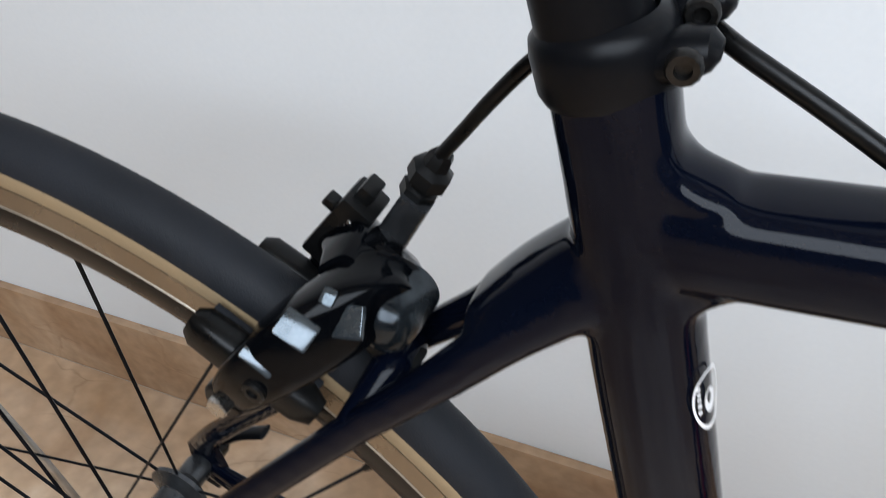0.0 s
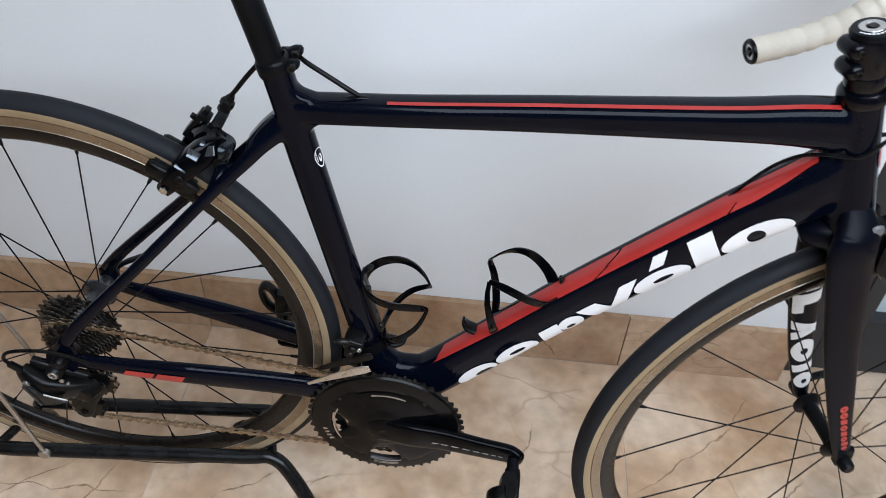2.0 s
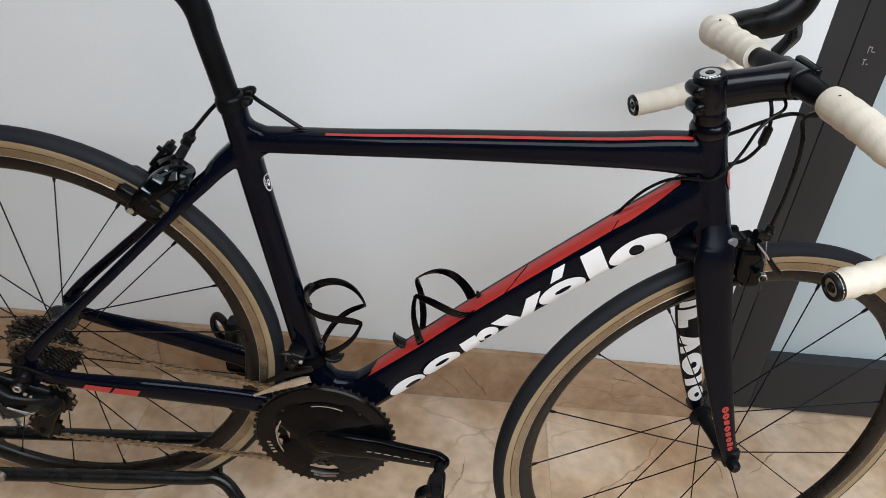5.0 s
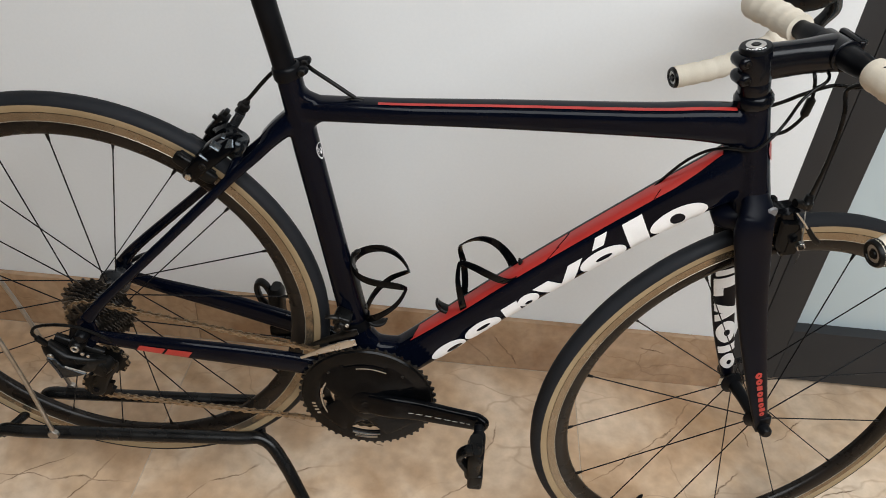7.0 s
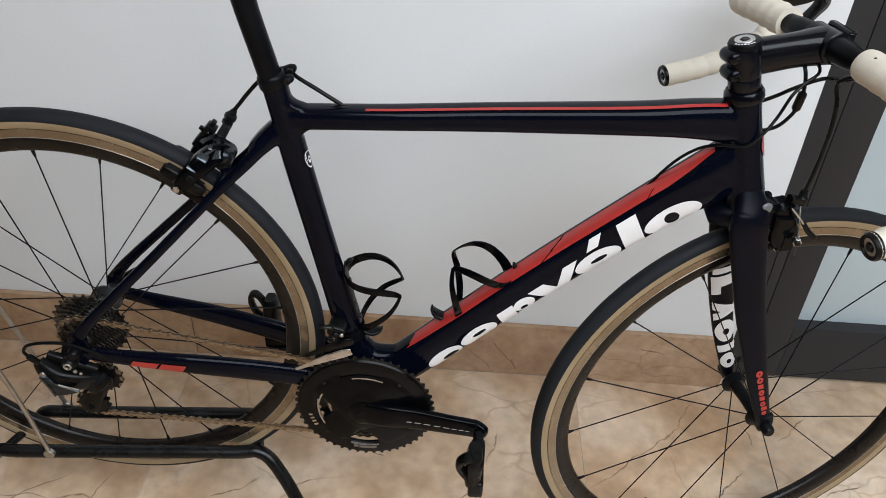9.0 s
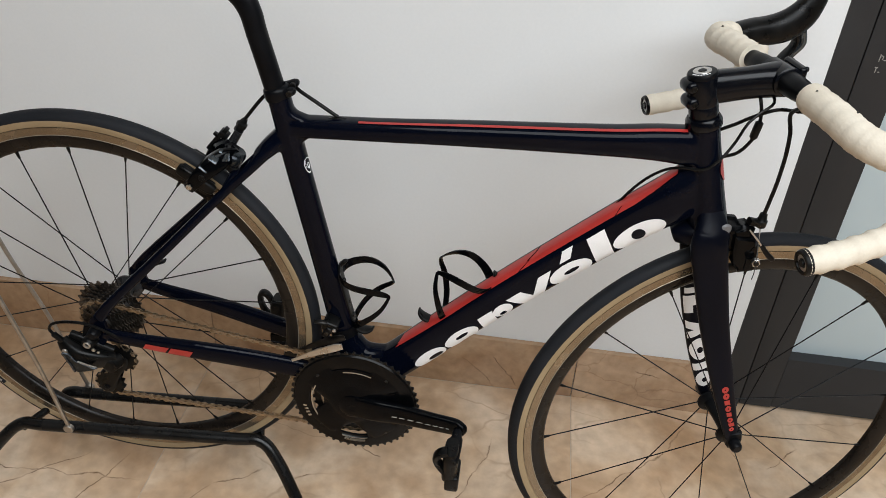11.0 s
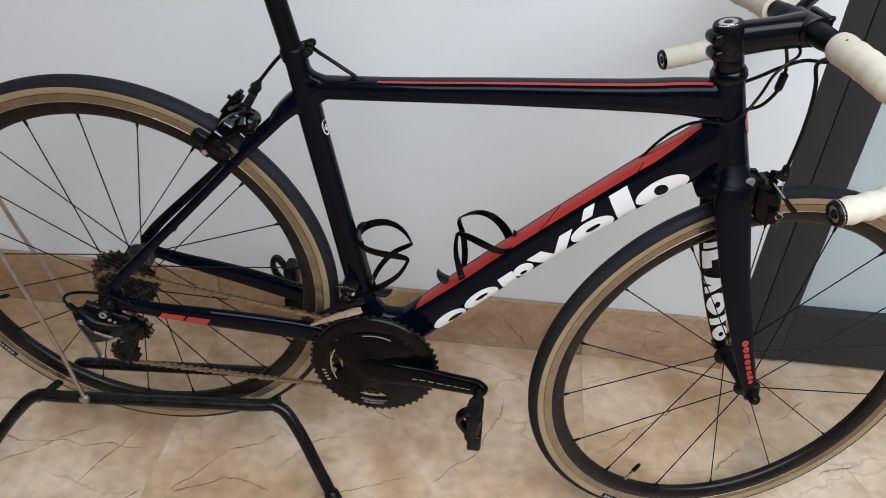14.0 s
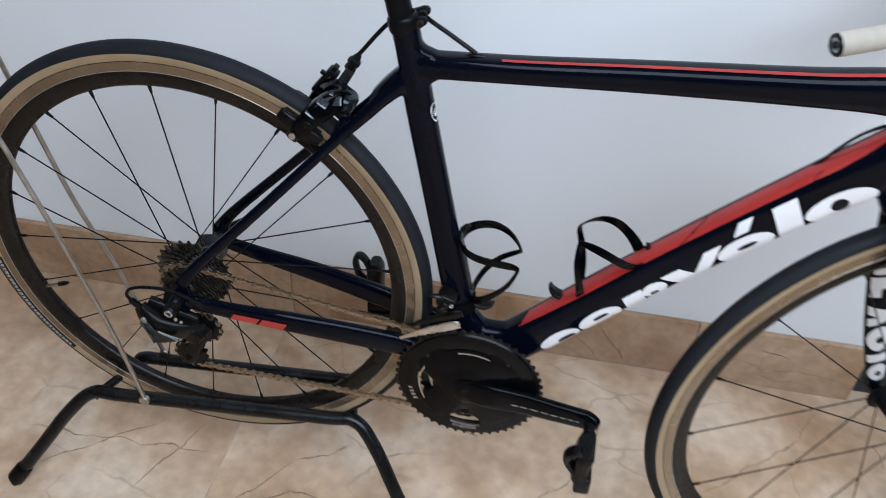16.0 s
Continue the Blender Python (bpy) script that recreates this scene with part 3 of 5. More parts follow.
fork = new("fork")
fork.parent = bike
fork.location = V(0.88, 0, 0.55) - bike.location
tagged(fork, "black carbon fork")
RFRONT = FRONT - AX * 0.052
LFRONT = FRONT + AX * 0.052
CROWN = V(0.856, 0.0, 0.672)
def blade_rows(d):
    """The rows of a fork blade from its shoulder to its tip; d: -1 near, 1 far. The near one swells back into the crown."""
    base = RFRONT if d < 0 else LFRONT
    top = CROWN + AX * (0.040 * d) + V(0, 0, 0.005)
    back, wide = (0.013, 1.16) if d < 0 else (0.0, 1.0)
    out = []
    for t, w, dep in ((0.0, 0.012, 0.0215), (0.12, 0.0105, 0.021), (0.4, 0.009, 0.0195), (0.7, 0.008, 0.0162), (0.93, 0.0065, 0.0120), (1.0, 0.005, 0.0095)):
        e = max(0.0, 1 - t / 0.6)
        out.append((*(top.lerp(base, t) + V(-0.010 * math.sin(t * math.pi) - back * e, 0, 0)), w, dep * (1 + (wide - 1) * e)))
    return out


fork_shell = bmesh.new()
sweep(fork_shell, spline([(*(CROWN - AX * 0.034), 0.016, 0.019), (*(CROWN - AX * 0.02), 0.023, 0.022), (*(CROWN + AX * 0.02), 0.023, 0.022), (*(CROWN + AX * 0.034), 0.016, 0.019)], 5), 20, (0.23, 0, 0.97), 2.6)
# the crown runs back under the down tube
sweep(fork_shell, spline([(0.858, 0.000, 0.676, 0.028, 0.020), (0.838, -0.001, 0.6765, 0.026, 0.0175), (0.822, -0.001, 0.672, 0.020, 0.0150), (0.812, -0.001, 0.667, 0.012, 0.010)], 5), 18, SY, 2.5)
for d in (-1, 1):
    rows = [(*(CROWN + AX * (u * d) + V(x, 0, z)), w, h) for u, x, z, w, h in ((0.010, -0.010, 0.047, 0.010, 0.0140), (0.0250, -0.010, 0.030, 0.0130, 0.0205), (0.0350, -0.011 if d < 0 else -0.004, 0.017, 0.0135, 0.0245 if d < 0 else 0.0220))]
    sweep(fork_shell, spline(rows + blade_rows(d), 6), 24, AX, 2.2)
fork_body = part("fork_body", fork_shell, SATIN, fork, "moulded satin black carbon fork")
rm = fork_body.modifiers.new("blend", "REMESH")
rm.mode, rm.voxel_size, rm.use_smooth_shade = "VOXEL", 0.0016, True
sm = fork_body.modifiers.new("soften", "SMOOTH")
sm.factor, sm.iterations = 0.5, 12
# seat post
post = new("seat_post")
post.parent = bike
post.location = V(0.27, 0, 0.85) - bike.location
frame_piece("post", lean([(0.2885, 0, 0.795, 0.0133, 0.0133), (0.280, 0, 0.832, 0.0133, 0.0133), (0.2665, 0, 0.886, 0.0133, 0.0133), (0.2605, 0, 0.912, 0.0135, 0.0140), (0.249, 0, 0.932, 0.0135, 0.0150), (0.225, 0, 0.947, 0.0125, 0.0135), (0.190, 0, 0.957, 0.013, 0.012)]), 2, MATTE, post, label="matte black seat post with a setback head")


def sub(name, at, label=""):
    """An empty part of the bicycle that carries pieces of its own."""
    ob = new(name)
    ob.empty_display_size = 0.02
    ob.parent = bike
    ob.location = Vector(at) - bike.location
    return tagged(ob, label) if label else ob


def bolt(name, at, direction, r, h, parent, material=DARKSTEEL):
    """A round-headed bolt with a hexagonal socket."""
    d = Vector(direction).normalized()
    m = along(Vector(at), Vector(at) + d, (0, 0, 1) if abs(d.z) < 0.9 else (1, 0, 0)) @ Matrix.Rotation(radians(-90), 4, "Z")
    bm = lathe([(0.0001, 0), (r, 0), (r, h * 0.7), (r * 0.85, h), (r * 0.5, h), (r * 0.45, h * 0.45), (0.0001, h * 0.45)], m, 12, False)
    return part(name, bm, material, parent)


# ---- markings on the tubes ----
def on_tube(rows, f, w, power, lift=0.0011, side=SY, k=12):
    """The point at the fraction f along a tube and w degrees round its section, lifted off by lift."""
    pts = spline(rows, k)
    x = f * (len(pts) - 1)
    i = min(int(x), len(pts) - 2)
    r = pts[i] * (1 - (x - i)) + pts[i + 1] * (x - i)
    t = Vector(pts[i + 1][:3] - pts[i][:3]).normalized()
    sv = Vector(side)
    sv = (sv - t * sv.dot(t)).normalized()
    u = t.cross(sv)
    c, d = math.cos(radians(w)), math.sin(radians(w))
    c = math.copysign(abs(c) ** (2 / power), c)
    d = math.copysign(abs(d) ** (2 / power), d)
    return Vector(r[:3]) + sv * ((r[3] + lift) * c) + u * ((r[4] + lift) * d)


def at_height(rows, f, v, power, lift=0.0011, side=SY, near=-1):
    """The point at the fraction f along a tube, v of its half height up, on its near side."""
    v = max(-0.98, min(0.98, v))
    pts = spline(rows, 12)
    x = f * (len(pts) - 1)
    i = min(max(int(x), 0), len(pts) - 2)
    r = pts[i] * (1 - (x - i)) + pts[i + 1] * (x - i)
    t = Vector(pts[i + 1][:3] - pts[i][:3]).normalized()
    sv = Vector(side)
    sv = (sv - t * sv.dot(t)).normalized()
    u = t.cross(sv)
    return Vector(r[:3]) + sv * (near * ((1 - abs(v) ** power) ** (1 / power) * r[3] + lift)) + u * (v * r[4])


def grid_decal(fn, nu, nv):
    """A thin skin over the points fn(i, j) of a grid from 0 to 1."""
    bm = bmesh.new()
    g = [[bm.verts.new(fn(i / nu, j / nv)) for j in range(nv + 1)] for i in range(nu + 1)]
    for i in range(nu):
        for j in range(nv):
            bm.faces.new((g[i][j], g[i + 1][j], g[i + 1][j + 1], g[i][j + 1]))
    return bm


def ring_decal(fn, cx, cy, rx, ry, hx, hy, ox, oy, n=36):
    """An oval patch with a small oval hole, over fn(x, y)."""
    bm = bmesh.new()
    loops = []
    for k in range(4):
        t = k / 3
        loops.append([bm.verts.new(fn(cx + ox * t + (rx * (1 - t) + hx * t) * math.cos(a), cy + oy * t + (ry * (1 - t) + hy * t) * math.sin(a)))
                      for a in (2 * math.pi * i / n for i in range(n))])
    for l0, l1 in zip(loops, loops[1:]):
        for i in range(n):
            bm.faces.new((l0[i], l0[(i + 1) % n], l1[(i + 1) % n], l1[i]))
    return bm


def slab_decal(fn, x0, x1, y0, y1, slant):
    return grid_decal(lambda i, j: fn(x0 + (x1 - x0) * i + slant * j, y0 + (y1 - y0) * j), 6, 8)


# white rounded shapes along the down tube; x metres along it from the bend above the bottom bracket, y up its side
DPTS = spline(DOWN, 12)
DLEN = np.concatenate([[0], np.cumsum([float(np.linalg.norm(DPTS[i + 1][:3] - DPTS[i][:3])) for i in range(len(DPTS) - 1)])])


def down_side(x, y):
    return at_height(DOWN, float(np.interp(x + DLEN[24], DLEN, np.linspace(0, 1, len(DPTS)))), y, 2.9)


for x0, x1, y0, y1, hole in ((-0.004, 0.057, -0.98, -0.16, (0.0140, 0.15, 0.008, -0.12)), (0.059, 0.122, -0.98, -0.12, (0.0120, 0.10, 0.002, 0.05)),
                             (0.156, 0.189, -0.82, -0.13, (0.0060, 0.10, -0.003, -0.16)), (0.257, 0.324, -0.98, 0.00, (0.0120, 0.11, 0.002, 0.03)), (0.360, 0.436, -0.98, 0.06, (0.0095, 0.27, -0.001, 0.0))):
    part("white_marking", ring_decal(down_side, (x0 + x1) / 2, (y0 + y1) / 2, (x1 - x0) / 2, (y1 - y0) / 2, *hole), WHITE, bike_frame)
for x0, x1, y0, y1, sl in ((0.126, 0.153, -0.98, -0.15, 0.006), (0.206, 0.232, -0.98, -0.08, -0.019), (0.212, 0.234, -0.98, 0.10, 0.036),
                           (0.2855, 0.3030, 0.15, 0.63, 0.014), (0.325, 0.3530, -0.98, 0.56, 0.012)):
    part("white_marking", slab_decal(down_side, x0, x1, y0, y1, sl), WHITE, bike_frame)

# red bands on top of the down tube, cut by slanting dark gaps
for w0, w1, spans in ((88, 114, ((0.345, 0.566), (0.569, 0.93))), (114, 135, ((0.335, 0.551), (0.554, 0.698), (0.701, 0.915)))):
    for f0, f1 in spans:
        def band(i, j, f0=f0, f1=f1, w0=w0, w1=w1):
            f = f0 + (f1 - f0) * i
            # the lower edge tapers towards both ends
            low = w1 - (w1 > 120) * (16 * max(0.0, 1 - (f - 0.318) / 0.12) + 23 * max(0.0, (f - 0.74) / 0.175))
            return on_tube(DOWN, f - 0.018 * j, w0 + (low - w0) * j, 2.9)

        part("red_band", grid_decal(band, 16, 4), RED, bike_frame)
# thin red line along the top tube
part("red_line", grid_decal(lambda i, j: on_tube(TOP, 0.297 + 0.623 * i, 104 + 16 * j, 3.2), 40, 2), RED, bike_frame)
# red shapes on the chain stay
for f0, f1 in ((0.615, 0.685), (0.692, 0.768)):
    part("red_marking", grid_decal(lambda i, j, f0=f0, f1=f1: at_height(chain_stay_rows(-1), f0 + (f1 - f0) * i + 0.012 * j, -0.22 + 0.80 * j, 2.4, near=-1), 5, 4), RED, bike_frame)
# red patch at the front of the head tube
part("red_patch", grid_decal(lambda i, j: on_tube(HEAD, 0.46 + 0.15 * i, 106 + 26 * j * math.sin(math.pi * (0.12 + 0.8 * i)), 2.0), 10, 3), RED, bike_frame)


# round white badge on the seat tube, facing forward and outward
def seat_side(x, y):
    return on_tube(SEAT, x, y, 2.3, 0.0012)


part("badge", ring_decal(seat_side, 0.486, 108, 0.0215, 24, 0.0190, 21, 0, 0, 28), WHITE, bike_frame)
part("badge", ring_decal(seat_side, 0.490, 106, 0.0085, 9, 0.0042, 4, -0.002, 1, 20), WHITE, bike_frame)
for k in range(5):
    part("badge", slab_decal(seat_side, 0.474 + 0.0045 * k, 0.4765 + 0.0045 * k, 120, 125, 0.0), WHITE, bike_frame)

# small frame fittings
part("cable_port", sweep(bmesh.new(), [(0.354, -0.006, 0.7860, 0.0022, 0.0010), (0.360, -0.006, 0.7870, 0.0032, 0.0018), (0.369, -0.006, 0.7878, 0.0034, 0.0020), (0.376, -0.006, 0.7876, 0.0022, 0.0010)], 12, SY), PLASTIC, bike_frame)

# ---- seat clamp ----
clamp = sub("seat_clamp", (0.286, 0, 0.815), "black seat clamp with two bolts")
CA = along((0.2885, -0.006, 0.8145), (0.2885 - 0.0045, -0.006, 0.8145 + 0.0195)) @ Matrix.Rotation(radians(-90), 4, "Z")
part("collar", lathe([(0.0132, -0.0085), (0.0160, -0.0075), (0.0170, -0.005), (0.0171, 0.004), (0.0165, 0.0075), (0.0148, 0.009), (0.0132, 0.010)], CA, 48), MATTE, clamp)
for y, z, r in ((-0.010, 0.8195, 0.0056), (0.007, 0.8240, 0.0056)):
    part("lug", sweep(bmesh.new(), [(0.297, y, z - 0.003, 0.006, r * 0.8), (0.303, y, z - 0.002, 0.0075, r), (0.3075, y, z, 0.0072, r), (0.3115, y, z + 0.001, 0.006, r * 0.8), (0.3135, y, z + 0.001, 0.003, r * 0.4)], 18, SY), MATTE, clamp)
    bolt("bolt", (0.3072, y - 0.0070, z), (0.1, -1, 0), 0.0040, 0.003, clamp)

# ---- rear brake ----
rb = sub("rear_brake", (0.2, 0, 0.70), "black rear brake caliper with polished faces")
GLOSSY = worn("polished_black", (0.05, 0.060, 0.068), (0.11, 0.125, 0.138), 0.10, 0.2, metal=0.7, scale=50, fine=600, bump=0.02)
CAPGREY = worn("cap_grey", (0.10, 0.10, 0.104), (0.15, 0.15, 0.155), 0.35, 0.5, scale=60, fine=700, bump=0.05)
FACET = worn("polished_facet", (0.012, 0.015, 0.018), (0.045, 0.052, 0.058), 0.16, 0.3, metal=0.7, scale=90, fine=600, bump=0.02)
part("arm", sweep(bmesh.new(), spline([(0.165, -0.033, 0.675, 0.005, 0.007), (0.175, -0.035, 0.688, 0.0075, 0.0095), (0.187, -0.0335, 0.701, 0.0095, 0.0115), (0.200, -0.026, 0.712, 0.0110, 0.0130), (0.211, -0.013, 0.718, 0.0120, 0.0125), (0.216, 0.002, 0.718, 0.0110, 0.0110), (0.213, 0.014, 0.714, 0.008, 0.008)], 6), 24, SY, 4.0), BRAKEBLACK, rb, "glossy near arm")
part("arm", sweep(bmesh.new(), spline([(0.163, 0.030, 0.674, 0.005, 0.007), (0.173, 0.032, 0.687, 0.0085, 0.0100), (0.183, 0.030, 0.700, 0.0110, 0.0120), (0.193, 0.022, 0.712, 0.0120, 0.0125), (0.203, 0.008, 0.720, 0.0110, 0.0115), (0.206, -0.006, 0.722, 0.008, 0.009)], 6), 24, SY, 4.0), BRAKEBLACK, rb, "glossy far arm")
part("pivot_dome", lathe([(0.0001, -0.0150), (0.005, -0.0145), (0.0090, -0.0120), (0.0112, -0.0075), (0.0118, 0.0), (0.0118, 0.012), (0.0001, 0.012)], Matrix.Translation((0.2215, -0.004, 0.7120)), 28, False), FACET, rb, "rounded dark pivot cap")
# facets in a lighter metal than the arm, standing in for its bright reflections
for x, yy, z, w, h, tip, tilt in ((0.2040, -0.0335, 0.7235, 0.0125, 0.0100, -58, 36), (0.2165, -0.0240, 0.7225, 0.0125, 0.0110, -42, -8), (0.2115, -0.0240, 0.7315, 0.0050, 0.0060, -55, 20), (0.1905, -0.0400, 0.7105, 0.0130, 0.0045, -55, 42)):
    part("face_plate", block((w, 0.003, h), pose(x, yy, z, tip, tilt, 4), 0.0012), GLOSSY, rb, "polished facet of the brake arm")
bolt("bolt", (0.1885, -0.0425, 0.6990), (0, -1, 0), 0.0045, 0.002, rb, PLASTIC)
TAN_D = V(0.826, 0, -0.564)
for sd in (-1, 1):
    c = V(0.1728, sd * 0.0215 - 0.002, 0.6832)
    part("pad_holder", sweep(bmesh.new(), [(*(c - TAN_D * 0.030), 0.004, 0.0060), (*(c - TAN_D * 0.026), 0.0062, 0.0086), (*(c - TAN_D * 0.010), 0.0066, 0.0092), (*(c + TAN_D * 0.020), 0.0062, 0.0084), (*(c + TAN_D * 0.027), 0.004, 0.0060)], 16, SY, 3.5), PLASTIC, rb)
    part("rubber_pad", sweep(bmesh.new(), [(*(c - TAN_D * 0.026 - V(0, sd * 0.0065, 0)), 0.003, 0.0070), (*(c + TAN_D * 0.022 - V(0, sd * 0.0065, 0)), 0.003, 0.0070)], 10, SY, 3.5), TREAD, rb)
    part("pad_bolt", disc(0.0080, -0.006, 0.006, Matrix.Translation((0.1690, sd * 0.0330 - 0.002, 0.6825)), 20, 0.0012), DARKSTEEL, rb)
    part("pad_nut", disc(0.0046, -0.003, 0.003, Matrix.Translation((0.1690, sd * 0.0395 - 0.002, 0.6825)), 6, 0.0005), STEEL, rb)
part("bridge", sweep(bmesh.new(), spline([(0.214, -0.030, 0.677, 0.006, 0.006), (0.222, -0.004, 0.690, 0.008, 0.008), (0.214, 0.022, 0.677, 0.006, 0.006)], 5), 12, (0, 0, 1)), CARBON, rb)
part("mount_bolt", sweep(bmesh.new(), [(0.212, -0.004, 0.700, 0.0075), (0.226, -0.004, 0.686, 0.0075)], 16), PLASTIC, rb)
# cable arm, barrel adjuster and quick release, on the far side
CABLE_DIR = V(0.0275, 0.004, 0.0450).normalized()
part("cable_arm", sweep(bmesh.new(), [(0.1955, 0.020, 0.7000, 0.0055, 0.0062), (0.206, 0.021, 0.7150, 0.0060, 0.0064), (0.2200, 0.024, 0.7380, 0.0056, 0.0056)], 16, SY, 4), HUBGREY, rb, "polished cable arm")
LV = along((0.1790, 0.020, 0.7085), (0.2045, 0.020, 0.7390))
part("release_lever", join(block((0.036, 0.016, 0.0135), LV @ pose(0.019, 0, 0), 0.002), block((0.010, 0.010, 0.0065), LV @ pose(0.038, 0.001, 0.0015), 0.0015), block((0.004, 0.006, 0.006), LV @ pose(0.026, -0.002, 0.0085), 0.001)), PLASTIC, rb, "black release lever with small pale marks")
for k in range(7):
    part("pale_bar", block((0.0016, 0.0006, 0.0026), LV @ pose(0.012 + 0.0030 * k, -0.0082, -0.001), 0.0001, 1), STEEL, rb)
BA = V(0.2165, 0.027, 0.7350)
part("barrel_adjuster", sweep(bmesh.new(), [(*(BA + CABLE_DIR * t), r) for t, r in ((0, 0.0040), (0.002, 0.0068), (0.007, 0.0070), (0.008, 0.0056), (0.0095, 0.0056), (0.0105, 0.0078), (0.016, 0.0078), (0.018, 0.0050), (0.022, 0.0045), (0.024, 0.0034))], 7), PLASTIC, rb)
part("inner_wire", tube((0.2175, 0.027, 0.737), (0.207, 0.029, 0.720), (0.198, 0.030, 0.705), r=0.0008, n=6), STEEL, rb)
rear_cable = [(0.2270, 0.028, 0.7535), (0.2365, 0.025, 0.7655), (0.2495, 0.022, 0.7822), (0.2625, 0.021, 0.7970), (0.277, 0.0225, 0.8095), (0.292, 0.0220, 0.8165), (0.304, 0.013, 0.8175), (0.3165, 0.004, 0.8140), (0.3355, -0.002, 0.8060), (0.3530, -0.005, 0.7967), (0.3658, -0.006, 0.7893)]
part("rear_brake_cable", tube(*rear_cable, r=0.0025, n=10, smooth=8), PLASTIC, bike, "black brake cable housing")

# ---- head set, stem, bars ----
SA = (HEAD_TOP - HEAD_LOW).normalized()
HM = Matrix.Translation(HEAD_TOP) @ along((0, 0, 0), SA, (0, 1, 0)).to_3x3().to_4x4() @ Matrix.Rotation(radians(-90), 4, "Z")   # local y along the steerer
TURN = 17.0
BF = V(math.cos(radians(TURN)), math.sin(radians(TURN)), 0)    # the way the bars point
BS = V(-math.sin(radians(TURN)), math.cos(radians(TURN)), -0.055).normalized()   # to their left
front_end = sub("stem", (0.81, 0, 0.87), "black stem with a round top cap")
part("headset_cup", lathe([(0.0150, -0.002), (0.0212, -0.002), (0.0222, 0.001), (0.0218, 0.007), (0.0195, 0.011), (0.0150, 0.012)], HM, 40), STEMBLACK, front_end)
part("spacer", lathe([(0.0140, 0.0115), (0.0172, 0.0115), (0.0176, 0.0125), (0.0176, 0.0255), (0.0172, 0.0265), (0.0140, 0.0265)], HM, 40), STEMBLACK, front_end)
part("steerer_clamp", lathe([(0.0130, 0.0268), (0.0176, 0.0268), (0.0182, 0.030), (0.0182, 0.059), (0.0172, 0.0625), (0.0130, 0.063)], HM, 40), STEMBLACK, front_end)
part("top_cap", lathe([(0.0001, 0.062), (0.0176, 0.062), (0.0180, 0.0645), (0.0165, 0.0675), (0.0100, 0.0682), (0.0001, 0.0682)], HM, 40, False), MATTE, front_end, "black top cap with a pale ring")
part("cap_ring", lathe([(0.0108, 0.0683), (0.0105, 0.0687), (0.0055, 0.0687), (0.0052, 0.0683)], HM, 32), STEEL, front_end)
part("cap_bolt", disc(0.0042, 0.0675, 0.0695, HM, 12, 0.0004), DARKSTEEL, front_end)
for k in range(7):
    a = radians(330 + 14 * k)
    part("pale_bar", block((0.0022, 0.0006, 0.0018), HM @ pose(0.0135 * math.cos(a), 0.0682, 0.0135 * math.sin(a), 0, -math.degrees(a) + 90, 0), 0.0001, 1), WHITE, front_end)
for h in (0.036, 0.056):
    q = HEAD_TOP + SA * (h - 0.006) - BF * 0.0170
    part("clamp_lug", sweep(bmesh.new(), [(*(q - BS * 0.0135), 0.0045), (*(q - BS * 0.0120), 0.0068), (*(q - BS * 0.008), 0.0082), (*(q + BS * 0.008), 0.0082), (*(q + BS * 0.0120), 0.0068), (*(q + BS * 0.0135), 0.0045)], 18), STEMBLACK, front_end)
    bolt("bolt", q - BS * 0.0130, -BS, 0.0036, 0.0022, front_end)
ST0 = HEAD_TOP + SA * 0.0485
CLAMPC = V(0.8945, 0.022, 0.8860)
rows = [(*(ST0.lerp(CLAMPC, t) - V(0, 0, 0.0025)), w, h) for t, w, h in ((0.05, 0.0150, 0.0205), (0.25, 0.0148, 0.0200), (0.6, 0.0148, 0.0192), (0.85, 0.0178, 0.0200), (1.0, 0.0205, 0.0205))]
frame_piece("stem_body", rows, 2.6, STEMBLACK, front_end, side=BS)
part("bar_clamp", sweep(bmesh.new(), [(*(CLAMPC + BS * y), r) for y, r in ((-0.0215, 0.0155), (-0.020, 0.0178), (0.020, 0.0178), (0.0215, 0.0155))], 28), STEMBLACK, front_end)
part("faceplate", block((0.010, 0.040, 0.036), Matrix.Translation(CLAMPC + BF * 0.0165) @ Matrix.Rotation(radians(TURN), 4, "Z"), 0.004, 3), STEMBLACK, front_end)
for y in (-0.015, 0.015):
    for z in (-0.014, 0.014):
        bolt("bolt", CLAMPC + BF * 0.020 + BS * y + V(0, 0, z), BF, 0.0034, 0.003, front_end)

bar = sub("handlebar", CLAMPC, "drop handlebar wrapped in cream white tape")


def barp(s, f, u):
    """A point of the bars: s to the left of the stem, f ahead, u up."""
    return CLAMPC + BS * s + BF * f + V(0, 0, u)


part("bar_centre", sweep(bmesh.new(), spline([(*barp(s, 0, 0), r) for s, r in ((-0.085, 0.0112), (-0.06, 0.0116), (-0.035, 0.0142), (0.035, 0.0142), (0.06, 0.0116), (0.085, 0.0112))], 4), 20), MATTE, bar, "bare black middle of the bar")


def far_up(sd, s):
    """The far half of the bars rises a little away from the stem, its drop less so."""
    return 0.055 * max(0.0, s - 0.06) if sd > 0 else 0.0


def tape_rows(sd):
    pts = [(0.066, 0, 0.0), (0.12, 0.0, -0.003), (0.160, 0.003, -0.009), (0.186, 0.018, -0.014), (0.198, 0.045, -0.019), (0.203, 0.074, -0.031), (0.205, 0.092, -0.048), (0.207, 0.088, -0.070), (0.208, 0.066, -0.090), (0.209, 0.034, -0.106), (0.210, -0.006, -0.119), (0.210, -0.050, -0.128)]
    return [barp(sd * s, f - (0.008 if sd > 0 and f < -0.03 else 0), u + far_up(sd, s)) for s, f, u in pts]


